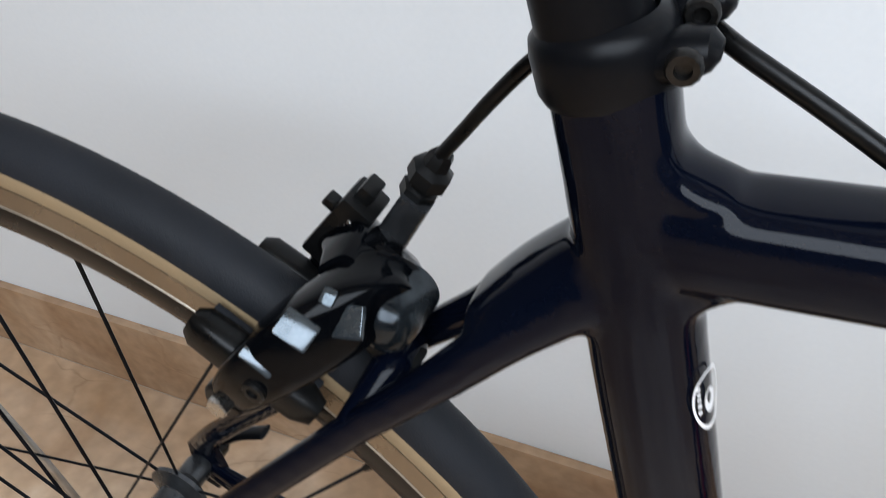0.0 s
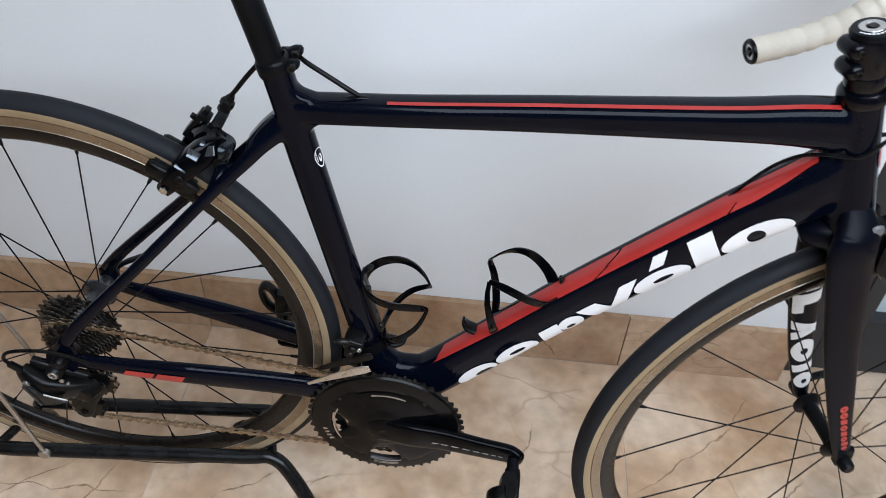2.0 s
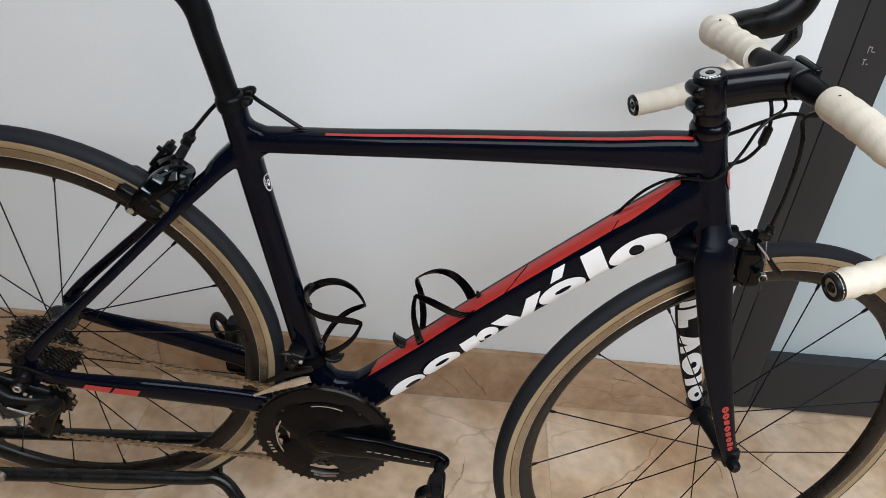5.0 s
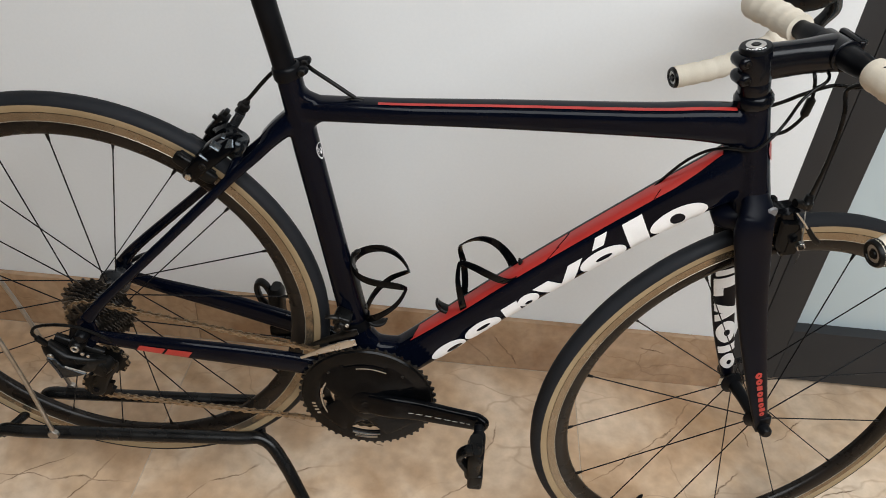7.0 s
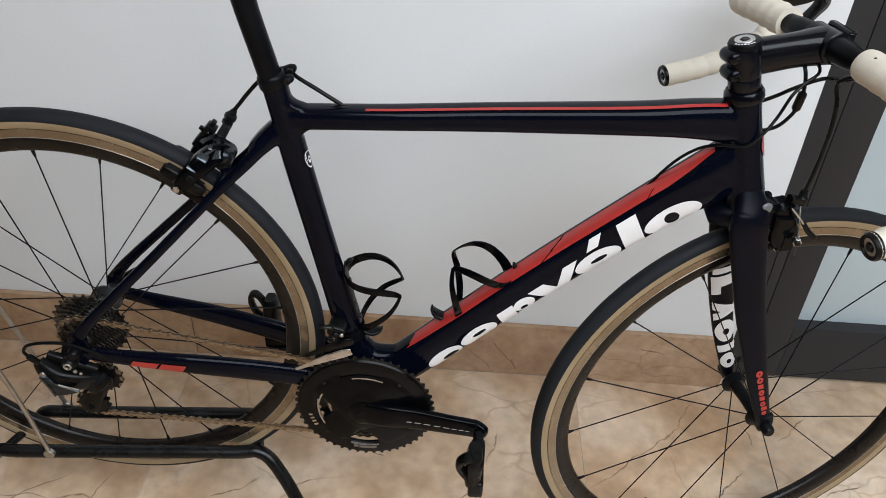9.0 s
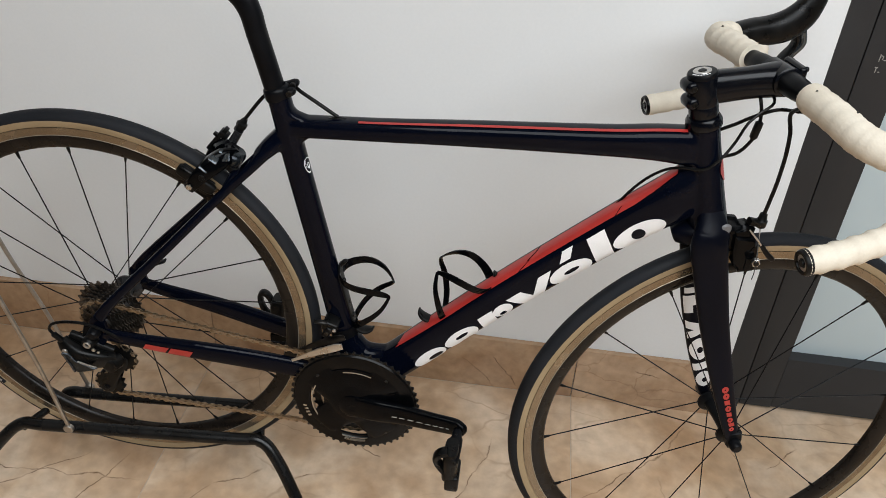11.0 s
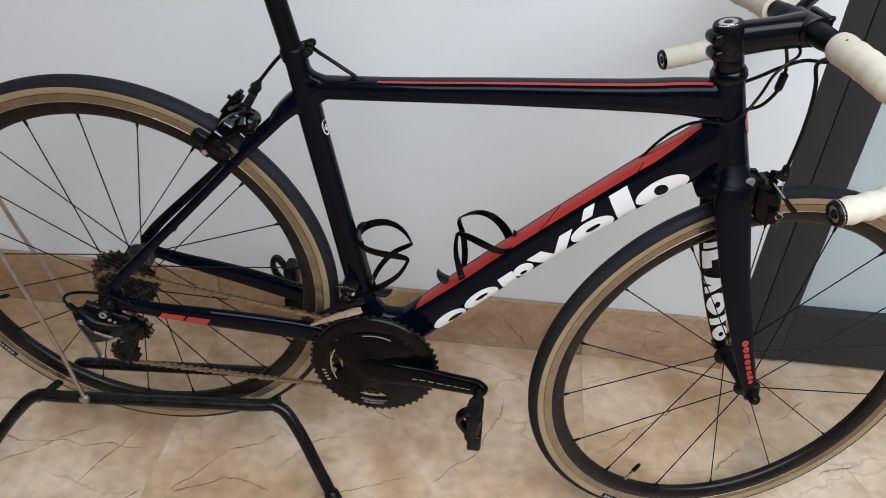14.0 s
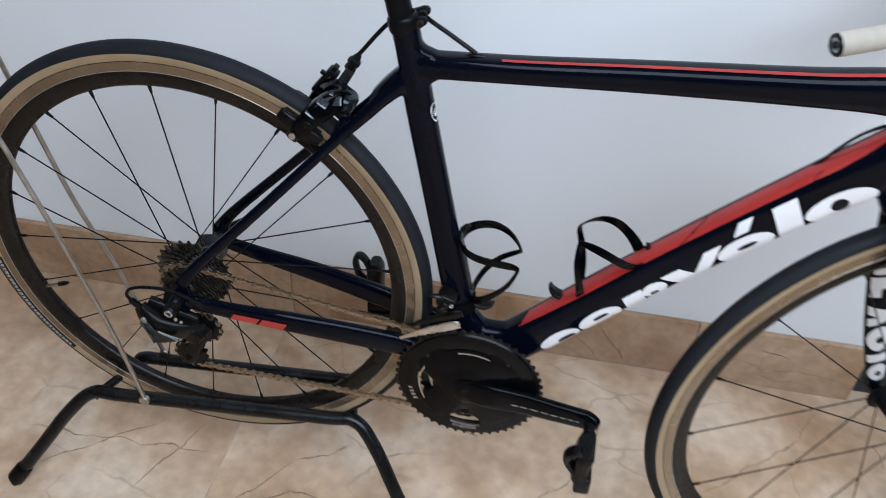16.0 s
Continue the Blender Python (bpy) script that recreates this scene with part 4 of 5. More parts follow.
for sd in (1, -1):
    raw = spline([tuple(p) for p in tape_rows(sd)], 14)
    rows, run = [], 0.0
    for i, p in enumerate(raw):
        if i:
            run += float(np.linalg.norm(p - raw[i - 1]))
        lap = (run / 0.021) % 1.0
        rows.append((*p, 0.0172 - 0.0028 * min(1.0, max(0.0, (run - 0.14) / 0.15)) + 0.0011 * lap + 0.0005 * math.sin(run * 310 + sd)))
    part("bar_tape", sweep(bmesh.new(), rows, 22), TAPE, bar, "cream white wrapped bar tape, a little soiled")
    end, before = Vector(raw[-1]), Vector(raw[-6])
    d = (end - before).normalized()
    EM = along(end, end + d, (0, 0, 1)) @ Matrix.Rotation(radians(-90), 4, "Z")
    part("end_plug", lathe([(0.0001, 0.0045), (0.004, 0.0045), (0.005, 0.0015), (0.009, 0.0015), (0.010, 0.004), (0.0130, 0.0042), (0.0146, 0.002), (0.0148, -0.003), (0.0001, -0.003)], EM, 28, False), PLASTIC, bar, "black bar end plug")
    part("plug_ring", lathe([(0.0058, 0.0020), (0.0092, 0.0020), (0.0092, 0.0026), (0.0058, 0.0026)], EM, 24), STEEL, bar)
    # tiny stitching holes of the worn tape
    for s, w in ((0.085, 150), (0.088, 205), (0.15, 170)):
        c = barp(sd * s, 0, 0) + V(0, 0, 1) * (0.0168 * math.sin(radians(w - 90))) - BF * (0.0168 * math.cos(radians(w - 90)))
        part("dark_speck", disc(0.0015, -0.0005, 0.0006, Matrix.Translation(c) @ Matrix.Rotation(radians(35), 4, "X"), 8, 0.0002), PLASTIC, bar)
    # hood, lever
    lever = sub("brake_lever", barp(sd * 0.205, 0.08, 0.0), "black brake and shift lever with a rubber hood")
    hood = [(0.199, 0.048, -0.020, 0.0178, 0.0185), (0.203, 0.074, -0.017, 0.0178, 0.0200), (0.205, 0.100, -0.015, 0.0172, 0.0210), (0.205, 0.126, -0.008, 0.0168, 0.0225), (0.205, 0.146, 0.007, 0.0160, 0.0215), (0.205, 0.157, 0.027, 0.0148, 0.0180), (0.205, 0.162, 0.043, 0.012, 0.014), (0.205, 0.164, 0.051, 0.005, 0.006)]
    frame_piece("hood", [(*barp(sd * s, f, u + far_up(sd, s)), w, h) for s, f, u, w, h in hood], 2.3, PLASTIC, lever, side=BS)
    blade = [(0.205, 0.150, -0.014, 0.011, 0.007), (0.207, 0.158, -0.034, 0.010, 0.0055), (0.211, 0.150, -0.052, 0.009, 0.005), (0.217, 0.136, -0.080, 0.008, 0.0045), (0.223, 0.120, -0.102, 0.006, 0.003)]
    frame_piece("lever_blade", [(*barp(sd * s, f, u + far_up(sd, s)), w, h) for s, f, u, w, h in blade], 2.4, GLOSSY, lever, side=BS)
    blade = [(0.203, 0.140, -0.012, 0.008, 0.005), (0.203, 0.146, -0.034, 0.008, 0.004), (0.206, 0.134, -0.057, 0.010, 0.003), (0.209, 0.126, -0.072, 0.006, 0.002)]
    frame_piece("shift_paddle", [(*barp(sd * s, f, u + far_up(sd, s)), w, h) for s, f, u, w, h in blade], 2.4, PLASTIC, lever, side=BS)

# cables in front of the head tube
part("shift_cable", tube(barp(-0.075, 0.010, -0.012), (0.924, 0.000, 0.854), (0.898, 0.002, 0.853), (0.8725, 0.004, 0.840), (0.8564, 0.010, 0.826), (0.838, 0.015, 0.812), (0.826, 0.012, 0.800), r=0.0022, n=8), PLASTIC, bike, "black gear cable housing")
part("shift_cable", tube(barp(0.04, -0.004, -0.014), (0.877, 0.012, 0.862), (0.8825, 0.008, 0.841), (0.8815, 0.005, 0.821), (0.8775, 0.005, 0.806), (0.867, 0.009, 0.788), (0.851, 0.014, 0.778), (0.838, 0.010, 0.772), r=0.0022, n=8), PLASTIC, bike, "black gear cable housing")
part("cable_joiner", sweep(bmesh.new(), [(0.8830, 0.0075, 0.834, 0.003), (0.8828, 0.007, 0.832, 0.0052), (0.8800, 0.0052, 0.814, 0.0052), (0.8790, 0.005, 0.811, 0.003)], 10), PLASTIC, bike)
part("rear_cable_front", tube(barp(0.06, 0.004, -0.014), (0.893, 0.010, 0.862), (0.876, -0.004, 0.848), (0.8646, -0.010, 0.836), (0.855, -0.014, 0.812), (0.842, -0.0205, 0.792), (0.826, -0.0222, 0.777), (0.800, -0.0150, 0.7725), (0.7834, -0.004, 0.7615), (0.7653, 0.0, 0.7457), (0.7490, 0.0, 0.7265), (0.7330, 0.0, 0.7020), r=0.0019, n=8), PLASTIC, bike, "black brake cable housing")
part("front_brake_cable", tube(barp(-0.06, 0.004, -0.014), (0.911, -0.006, 0.853), (0.9165, -0.008, 0.829), (0.9190, -0.010, 0.800), (0.9190, -0.011, 0.765), (0.9170, -0.012, 0.738), (0.9153, -0.012, 0.717), r=0.0026, n=8), PLASTIC, bike, "black brake cable housing")

# ---- front brake ----
fb = sub("front_brake", (0.90, 0, 0.68), "black front brake caliper")


def fbp(a, y, n):
    """A point at the front brake: a ahead of the crown, y to the left, n up."""
    return V(0.882, 0.0, 0.668) + BF * a + BS * y + V(0, 0, n)


TM = Matrix.Rotation(radians(TURN), 4, "Z")
FB = Matrix.Translation((0.890, -0.008, 0.668)) @ TM
UPPER = [(-0.031, 0.002), (-0.032, 0.030), (-0.020, 0.0350), (0.006, 0.0370), (0.016, 0.030), (0.015, 0.016), (0.020, 0.004), (0.008, -0.002)]
LOWER = [(-0.014, 0.024), (0.014, 0.020), (0.024, 0.000), (0.028, -0.018), (0.024, -0.031), (0.004, -0.032), (-0.010, -0.014)]
part("body", plate(UPPER, 0.024, FB @ pose(0, -0.006, 0), 0.0045), BRAKEBLACK, fb, "compact gloss black brake body")
part("arm", plate(LOWER, 0.012, FB @ pose(0, -0.0190, 0), 0.003), BRAKEBLACK, fb)
part("arm", plate(LOWER, 0.012, FB @ pose(0, 0.0330, 0), 0.003), BRAKEBLACK, fb)
part("rib", plate([(-0.014, 0.030), (0.000, 0.033), (0.010, 0.026), (0.004, 0.010), (-0.010, 0.012)], 0.004, FB @ pose(0, -0.0185, 0), 0.0014), BRAKEBLACK, fb, "polished dark face of the brake arm")
part("pivot_cap", disc(0.0080, -0.0205, -0.0160, FB @ pose(-0.0285, 0, 0.0345), 28, 0.0022), CAPGREY, fb, "round grey pivot cap")
part("barrel_adjuster", sweep(bmesh.new(), [(*V(0.9150, -0.012, z), r) for z, r in ((0.698, 0.004), (0.700, 0.0068), (0.7085, 0.0074), (0.7100, 0.0058), (0.7180, 0.0048), (0.7190, 0.0035))], 14), PLASTIC, fb)
part("cable_arm", sweep(bmesh.new(), spline([(0.898, -0.018, 0.7090, 0.006, 0.0045), (0.909, -0.015, 0.7060, 0.006, 0.0045), (0.917, -0.012, 0.7020, 0.005, 0.0035)], 4), 12, SY, 3), PLASTIC, fb)
part("release_strip", sweep(bmesh.new(), spline([(0.8970, -0.0345, 0.7055, 0.0008, 0.0009), (0.9080, -0.0360, 0.6945, 0.0008, 0.0012), (0.9200, -0.0365, 0.6810, 0.0008, 0.0010)], 4), 8, SY, 3), STEEL, fb, "thin bare metal strip")
part("release_lever", sweep(bmesh.new(), spline([(0.9160, -0.0350, 0.6860, 0.0025, 0.0028), (0.9250, -0.0355, 0.6750, 0.0025, 0.0034), (0.9330, -0.0350, 0.6675, 0.003, 0.0036), (0.9365, -0.0350, 0.6645, 0.002, 0.0020)], 5), 12, SY, 2.6), PLASTIC, fb)
part("wire_clamp", disc(0.0058, -0.0385, -0.031, Matrix.Translation((0.9160, 0, 0.6590)), 6, 0.0008), STEEL, fb)
part("wire_bolt", disc(0.0036, -0.0405, -0.036, Matrix.Translation((0.9160, 0, 0.6590)), 14, 0.0008), DARKSTEEL, fb)
part("inner_wire", tube((0.9150, -0.014, 0.700), (0.9150, -0.026, 0.684), (0.9155, -0.037, 0.662), r=0.0008, n=6), STEEL, fb)
part("wire_end", tube((0.9160, -0.0380, 0.655), (0.9172, -0.0382, 0.644), (0.9168, -0.0380, 0.634), r=0.0007, n=6), HUBGREY, fb)
for sd in (-1, 1):
    q = fbp(0.012, sd * 0.0185, -0.030)
    part("pad_holder", sweep(bmesh.new(), [(*(q - BF * 0.026 - V(0, 0, 0.006)), 0.0025, 0.004), (*(q - BF * 0.02 - V(0, 0, 0.004)), 0.0032, 0.0055), (*(q + BF * 0.02 - V(0, 0, 0.004)), 0.0032, 0.0055), (*(q + BF * 0.026 - V(0, 0, 0.006)), 0.0025, 0.004)], 12, BS, 3.5), PLASTIC, fb)

# fork markings: white shapes on the far blade, red ones on the near blade
def far_blade(x, y):
    return at_height(blade_rows(1), 0.27 + (x - 0.3) * 1.12, y, 2.2, 0.0008, AX)


for cx, rx, ry, hx in ((0.595, 0.042, 0.92, 0.012), (0.731, 0.042, 0.92, 0.012)):
    part("white_marking", ring_decal(far_blade, cx, 0.0, rx, ry, hx, 0.30, 0.003, 0.05, 28), WHITE, fork)
for x0, x1, y0, y1, sl in ((0.380, 0.398, -0.80, 0.86, 0.0), (0.406, 0.440, -0.90, 0.90, 0.0), (0.440, 0.463, -0.90, -0.25, 0.0), (0.487, 0.512, -0.90, 0.86, 0.026), (0.526, 0.549, -0.90, 0.86, -0.016), (0.650, 0.680, -0.90, 0.90, 0.0)):
    part("white_marking", slab_decal(far_blade, x0, x1, y0, y1, sl), WHITE, fork)


def near_blade(x, y):
    return at_height(blade_rows(-1), x, y, 2.2, 0.0008, AX)


for k in range(8):
    x0 = 0.580 + 0.0268 * k
    if k in (2, 4, 6):
        bm = slab_decal(near_blade, x0, x0 + 0.0190, -0.26, 0.26 + 0.14 * (k == 6), 0.003)
    else:
        bm = ring_decal(near_blade, x0 + 0.0115, 0.0, 0.0125, 0.30, 0.0030, 0.07, 0.0, 0.0, 18)
    part("red_marking", bm, RED, fork)

# ---- skewers ----
for c, ax, w, nm in ((REAR, V(0, 1, 0), 0.072, "rear_skewer"), (FRONT, AX, 0.058, "front_skewer")):
    sk = sub(nm, c, "black quick release skewer")
    MW = Matrix.Translation(c) @ along((0, 0, 0), ax, (0, 0, 1)).to_3x3().to_4x4() @ Matrix.Rotation(radians(-90), 4, "Z")
    part("nut", lathe([(0.0001, -w - 0.013), (0.006, -w - 0.013), (0.0085, -w - 0.010), (0.0095, -w), (0.0001, -w)], MW, 20, False), MATTE, sk)
    part("cam", lathe([(0.0001, w), (0.010, w), (0.010, w + 0.010), (0.008, w + 0.014), (0.0001, w + 0.014)], MW, 20, False), DARKSTEEL, sk)
    part("axle", disc(0.0045, -w - 0.006, w + 0.004, MW, 12, 0.0005), DARKSTEEL, sk)
    q = Vector(c) + ax * (w + 0.010)
    part("lever", sweep(bmesh.new(), spline([(*q, 0.005, 0.004), (*(q + V(0.02, 0.006, 0.012)), 0.006, 0.003), (*(q + V(0.042, 0.008, 0.022)), 0.007, 0.0025)], 5), 10, ax), MATTE, sk)
part("axle_tip", sweep(bmesh.new(), [(*(RFRONT - AX * 0.006), 0.009), (*(RFRONT - AX * 0.010), 0.0075)], 14), MATTE, fork)
DM = Matrix.Translation(RFRONT) @ Matrix.Rotation(radians(math.degrees(math.atan2(AX.y, AX.x)) - 90), 4, "Z")
part("dropout_tip", plate([(-0.0110, 0.020), (0.0090, 0.020), (0.0125, 0.004), (0.0120, -0.008), (0.0085, -0.0165), (0.0035, -0.0175), (0.0010, -0.0110), (-0.0060, -0.0120), (-0.0115, -0.004)], 0.010, DM, 0.002), MATTE, fork, "black dropout")
part("tip_nib", sweep(bmesh.new(), [(*(DM @ V(0.0070, -0.008, -0.0150)), 0.0022), (*(DM @ V(0.0072, -0.006, -0.0152)), 0.0040), (*(DM @ V(0.0076, 0.004, -0.0158)), 0.0040)], 12), MATTE, fork)

# ---- crankset ----
crank = sub("crankset", BB, "black crankset with two chainrings")


def gear(r_tip, r_root, r_in, teeth, y0, y1, m):
    """A toothed ring."""
    bm = bmesh.new()
    outer, inner = [], []
    for i in range(teeth):
        for f, r in ((0.0, r_root), (0.22, r_root), (0.42, r_tip), (0.58, r_tip), (0.78, r_root)):
            a = 2 * math.pi * (i + f) / teeth
            outer.append([bm.verts.new(m @ V(r * math.cos(a), y, r * math.sin(a))) for y in (y0, y1)])
            inner.append([bm.verts.new(m @ V(r_in * math.cos(a), y, r_in * math.sin(a))) for y in (y0, y1)])
    n = len(outer)
    for i in range(n):
        j = (i + 1) % n
        bm.faces.new((outer[i][0], outer[j][0], inner[j][0], inner[i][0]))
        bm.faces.new((outer[i][1], inner[i][1], inner[j][1], outer[j][1]))
        bm.faces.new((outer[i][0], outer[i][1], outer[j][1], outer[j][0]))
        bm.faces.new((inner[i][0], inner[j][0], inner[j][1], inner[i][1]))
    return bm


MB = Matrix.Translation(BB)
part("large_chainring", gear(0.1015, 0.0975, 0.079, 50, -0.0490, -0.0455, MB), DARKSTEEL, crank, "dark toothed chainring", smooth=False)
part("ring_cover", lathe([(0.0965, -0.0490), (0.0945, -0.0515), (0.080, -0.0535), (0.0705, -0.0525), (0.0695, -0.0500), (0.072, -0.0480), (0.090, -0.0485)], MB, 96), RINGGREY, crank, "dished dark grey face of the chainring")
part("small_chainring", gear(0.0700, 0.0660, 0.056, 34, -0.0425, -0.0395, MB), DARKSTEEL, crank, "dark toothed inner chainring", smooth=False)
CR_END = V(0.5555, -0.079, 0.331)
for a in (48, 138, 224, 312):
    d = V(math.cos(radians(a)), 0, math.sin(radians(a)))
    frame_piece("spider_arm", [(*(BB + d * r + V(0, y, 0)), w, h) for r, y, w, h in ((0.012, -0.0545, 0.0042, 0.030), (0.035, -0.0535, 0.0040, 0.028), (0.058, -0.0528, 0.0034, 0.027), (0.072, -0.0520, 0.0028, 0.028), (0.079, -0.0508, 0.0016, 0.029))], 2.4, BRAKEBLACK, crank)

    part("spider_bolt", disc(0.0030, -0.0545, -0.050, Matrix.Translation(BB + d * 0.0745), 14, 0.0005), DARKSTEEL, crank)
for a0, a1 in ((-72, 158), (206, 250)):
    part("spider_web", lathe([(0.040, -0.0572), (0.058, -0.0560), (0.0715, -0.0540), (0.0715, -0.0500), (0.040, -0.0500)], MB, 60, True, None, (a0, a1)), BRAKEBLACK, crank)
part("spider_hub", lathe([(0.0001, -0.0600), (0.020, -0.0600), (0.034, -0.0575), (0.046, -0.0540), (0.0485, -0.0520), (0.046, -0.0500), (0.0001, -0.0500)], MB, 48, False), BRAKEBLACK, crank, "glossy black dished spider")
part("hub_cap", lathe([(0.0001, -0.0635), (0.012, -0.0632), (0.018, -0.0622), (0.023, -0.0600), (0.024, -0.056), (0.024, -0.050), (0.0001, -0.050)], MB, 40, False), BRAKEBLACK, crank)
part("axle_bolt", lathe([(0.0001, -0.0630), (0.004, -0.0630), (0.005, -0.0638), (0.0075, -0.0638), (0.008, -0.0625), (0.0001, -0.0625)], MB, 24, False), BRAKEBLACK, crank)
CRANKROWS = [(*(BB + (CR_END - BB) * t + V(0, y, 0)), w, h) for t, y, w, h in ((0.0, -0.056, 0.007, 0.021), (0.2, -0.046, 0.0075, 0.0215), (0.45, -0.0285, 0.0075, 0.0192), (0.75, -0.0125, 0.0070, 0.0166), (0.95, -0.0015, 0.0068, 0.0154), (1.0, 0.0, 0.0066, 0.0148), (1.035, 0.0006, 0.0064, 0.0122), (1.06, 0.001, 0.0058, 0.0090), (1.072, 0.001, 0.0045, 0.0050))]
frame_piece("crank_arm", CRANKROWS, 3.2, BRAKEBLACK, crank, label="glossy black crank arm with pale marking")
for k in range(8):
    part("pale_bar", slab_decal(lambda x, y: at_height(CRANKROWS, x, y, 3.2, 0.0005), 0.215 + 0.034 * k, 0.237 + 0.034 * k, -0.07, 0.03, 0.006), PALEMARK, crank)
LEFTROWS = [(*(BB + V(-(CR_END.x - BB.x) * t, y, -(CR_END.z - BB.z) * t)), w, h) for t, y, w, h in ((0.0, 0.058, 0.007, 0.018), (0.3, 0.064, 0.0075, 0.017), (0.7, 0.074, 0.0070, 0.015), (1.0, 0.079, 0.0066, 0.0135), (1.05, 0.079, 0.0055, 0.010))]
frame_piece("crank_arm", LEFTROWS, 3.0, BRAKEBLACK, crank)
part("axle", disc(0.012, -0.055, 0.062, MB, 24, 0.001), DARKSTEEL, crank)
# pale lines on the ring: the first two arcs draw highlights, the rest print
for a0, a1, r0, r1 in ((66, 104, 0.0655, 0.0672), (146, 214, 0.0655, 0.0675), (254, 286, 0.0745, 0.0757), (258, 282, 0.0790, 0.0800), (258, 282, 0.0815, 0.0822)):
    part("highlight_and_print_arc", lathe([(r0, -0.0552), (r1, -0.0552), (r1, -0.0520), (r0, -0.0520)], MB, 24, True, None, (a0, a1)), STEEL, crank)
for k in range(4):
    part("pale_bar", lathe([(0.0775, -0.0538), (0.0835, -0.0534), (0.0835, -0.0526), (0.0775, -0.0530)], MB, 3, True, None, (191 + 5 * k, 193.5 + 5 * k)), STEEL, crank)


def pedal(at, up, back, size, reach, name_label, open_loop=False):
    """A clipless pedal hanging from its axle: body, cage loop, rear plate, axle."""
    p = sub("pedal", at, name_label)
    at = Vector(at)
    out = -1 if at.y < 0 else 1
    rows = [(*(at + V(0, out * y, 0)), r) for y, r in ((0.0, 0.0075), (0.012, 0.0075), (0.014, 0.0095), (0.022, 0.0100), (0.055, 0.0085), (0.060, 0.006))]
    part("axle", sweep(bmesh.new(), rows, 18), MATTE, p)
    c = at + V(0, out * 0.040, 0)
    k = -back
    up *= size
    shape = ((0.018, 0.018, 0.0095), (0.0, 0.021, 0.0115), (-0.022, 0.021, 0.0115), (-0.040, 0.021, 0.0105), (-0.058, 0.021, 0.0120), (-0.070, 0.020, 0.012))
    if open_loop:
        shape = shape[:3] + ((-0.045, 0.019, 0.0125), (-0.070, 0.016, 0.0120), (-0.084, 0.012, 0.0075))
    part("body", sweep(bmesh.new(), spline([(*(c + V(-0.004 * k, 0, up * z)), w, h) for z, w, h in shape], 4), 20, SY, 3.4), PLASTIC, p, "black pedal body")
    if open_loop:
        ring = [c + V(-0.024 + 0.0105 * math.cos(a) - 0.005 * math.sin(a), 0, up * -0.062 + 0.024 * math.sin(a)) for a in [2 * math.pi * i / 24 for i in range(25)]]
        part("cage_loop", sweep(bmesh.new(), [(*q, 0.007, 0.0045) for q in ring], 12, SY, 3.0), PLASTIC, p)
        return p
    part("rear_plate", block((0.021, 0.042, 0.030), Matrix.Translation(c + V(0.0, 0, up * -0.078)), 0.005, 3), PLASTIC, p)
    part("spring", disc(0.008, -0.018, 0.018, Matrix.Translation(c + V(-0.006 * k, 0, up * -0.052)), 16, 0.001), DARKSTEEL, p)
    side_loop = [c + V(-dx * k * reach, dy, up * dz) for dx, dy, dz in ((0.010, -0.018, 0.024), (0.022, -0.019, 0.016), (0.0285, -0.017, -0.002), (0.026, -0.015, -0.022), (0.017, -0.015, -0.042), (0.006, -0.018, -0.056))]
    part("cage_loop", sweep(bmesh.new(), spline([(*(q + V(0, 0.006, 0)), 0.0085, 0.0050) for q in side_loop], 5), 14, SY, 3.0), PLASTIC, p)
    return p


pedal(CR_END + V(0, -0.008, 0), 1, -1, 0.62, 0.88, "black plastic clipless pedal hanging down")
pedal((2 * BB.x - CR_END.x - 0.004, 0.087, 2 * BB.z - CR_END.z - 0.018), -1, -1, 0.80, 1.95, "black plastic clipless pedal standing up", True)

# ---- cassette and chain ----
cas = sub("cassette", REAR, "worn steel cassette with eleven sprockets")
for i, teeth in enumerate((26, 24, 22, 21, 20, 19, 18, 17, 16, 14, 12)):
    r = teeth * 0.0127 / (2 * math.pi)
    y = -0.0185 - 0.00365 * i
    part("sprocket", gear(r + 0.0022, r - 0.0022, r - 0.011, teeth, y - 0.0009, y + 0.0009, MREAR), COGSTEEL, cas, smooth=False)
part("carrier", lathe([(0.017, -0.017), (0.045, -0.0175), (0.040, -0.030), (0.028, -0.045), (0.0165, -0.058), (0.012, -0.058)], MREAR, 40), DARKSTEEL, cas)
part("lock_ring", disc(0.0165, -0.0610, -0.0575, MREAR, 30, 0.0006, 0.010), COGSTEEL, cas)

chain = sub("chain", (0.2, -0.045, 0.33), "brownish oily steel chain")
R_COG, R_RING, R_PUL = 0.0345, 0.0680, 0.0235
UP_P, LOW_P = V(0.017, -0.0475, 0.355), V(-0.013, -0.0475, 0.299)


def arc_pts(c, r, a0, a1, y, n=24):
    return [V(c.x + r * math.cos(radians(a0 + (a1 - a0) * i / n)), y, c.z + r * math.sin(radians(a0 + (a1 - a0) * i / n))) for i in range(n + 1)]


loop = arc_pts(REAR, R_COG, 265, 84, -0.044)
loop += arc_pts(BB, R_RING, 84, -88, -0.041, 40)
loop += arc_pts(LOW_P, R_PUL * 0.9, -92, -215, -0.0475)
loop += arc_pts(UP_P, R_PUL * 0.9, -45, 60, -0.0475, 14)
loop.append(loop[0])
length = [0.0]
for a, b in zip(loop, loop[1:]):
    length.append(length[-1] + (b - a).length)
count = int(length[-1] / 0.0127)


def chain_at(d):
    i = int(np.searchsorted(length, d)) - 1
    i = max(0, min(i, len(loop) - 2))
    t = (d - length[i]) / max(1e-9, length[i + 1] - length[i])
    return loop[i].lerp(loop[i + 1], t)


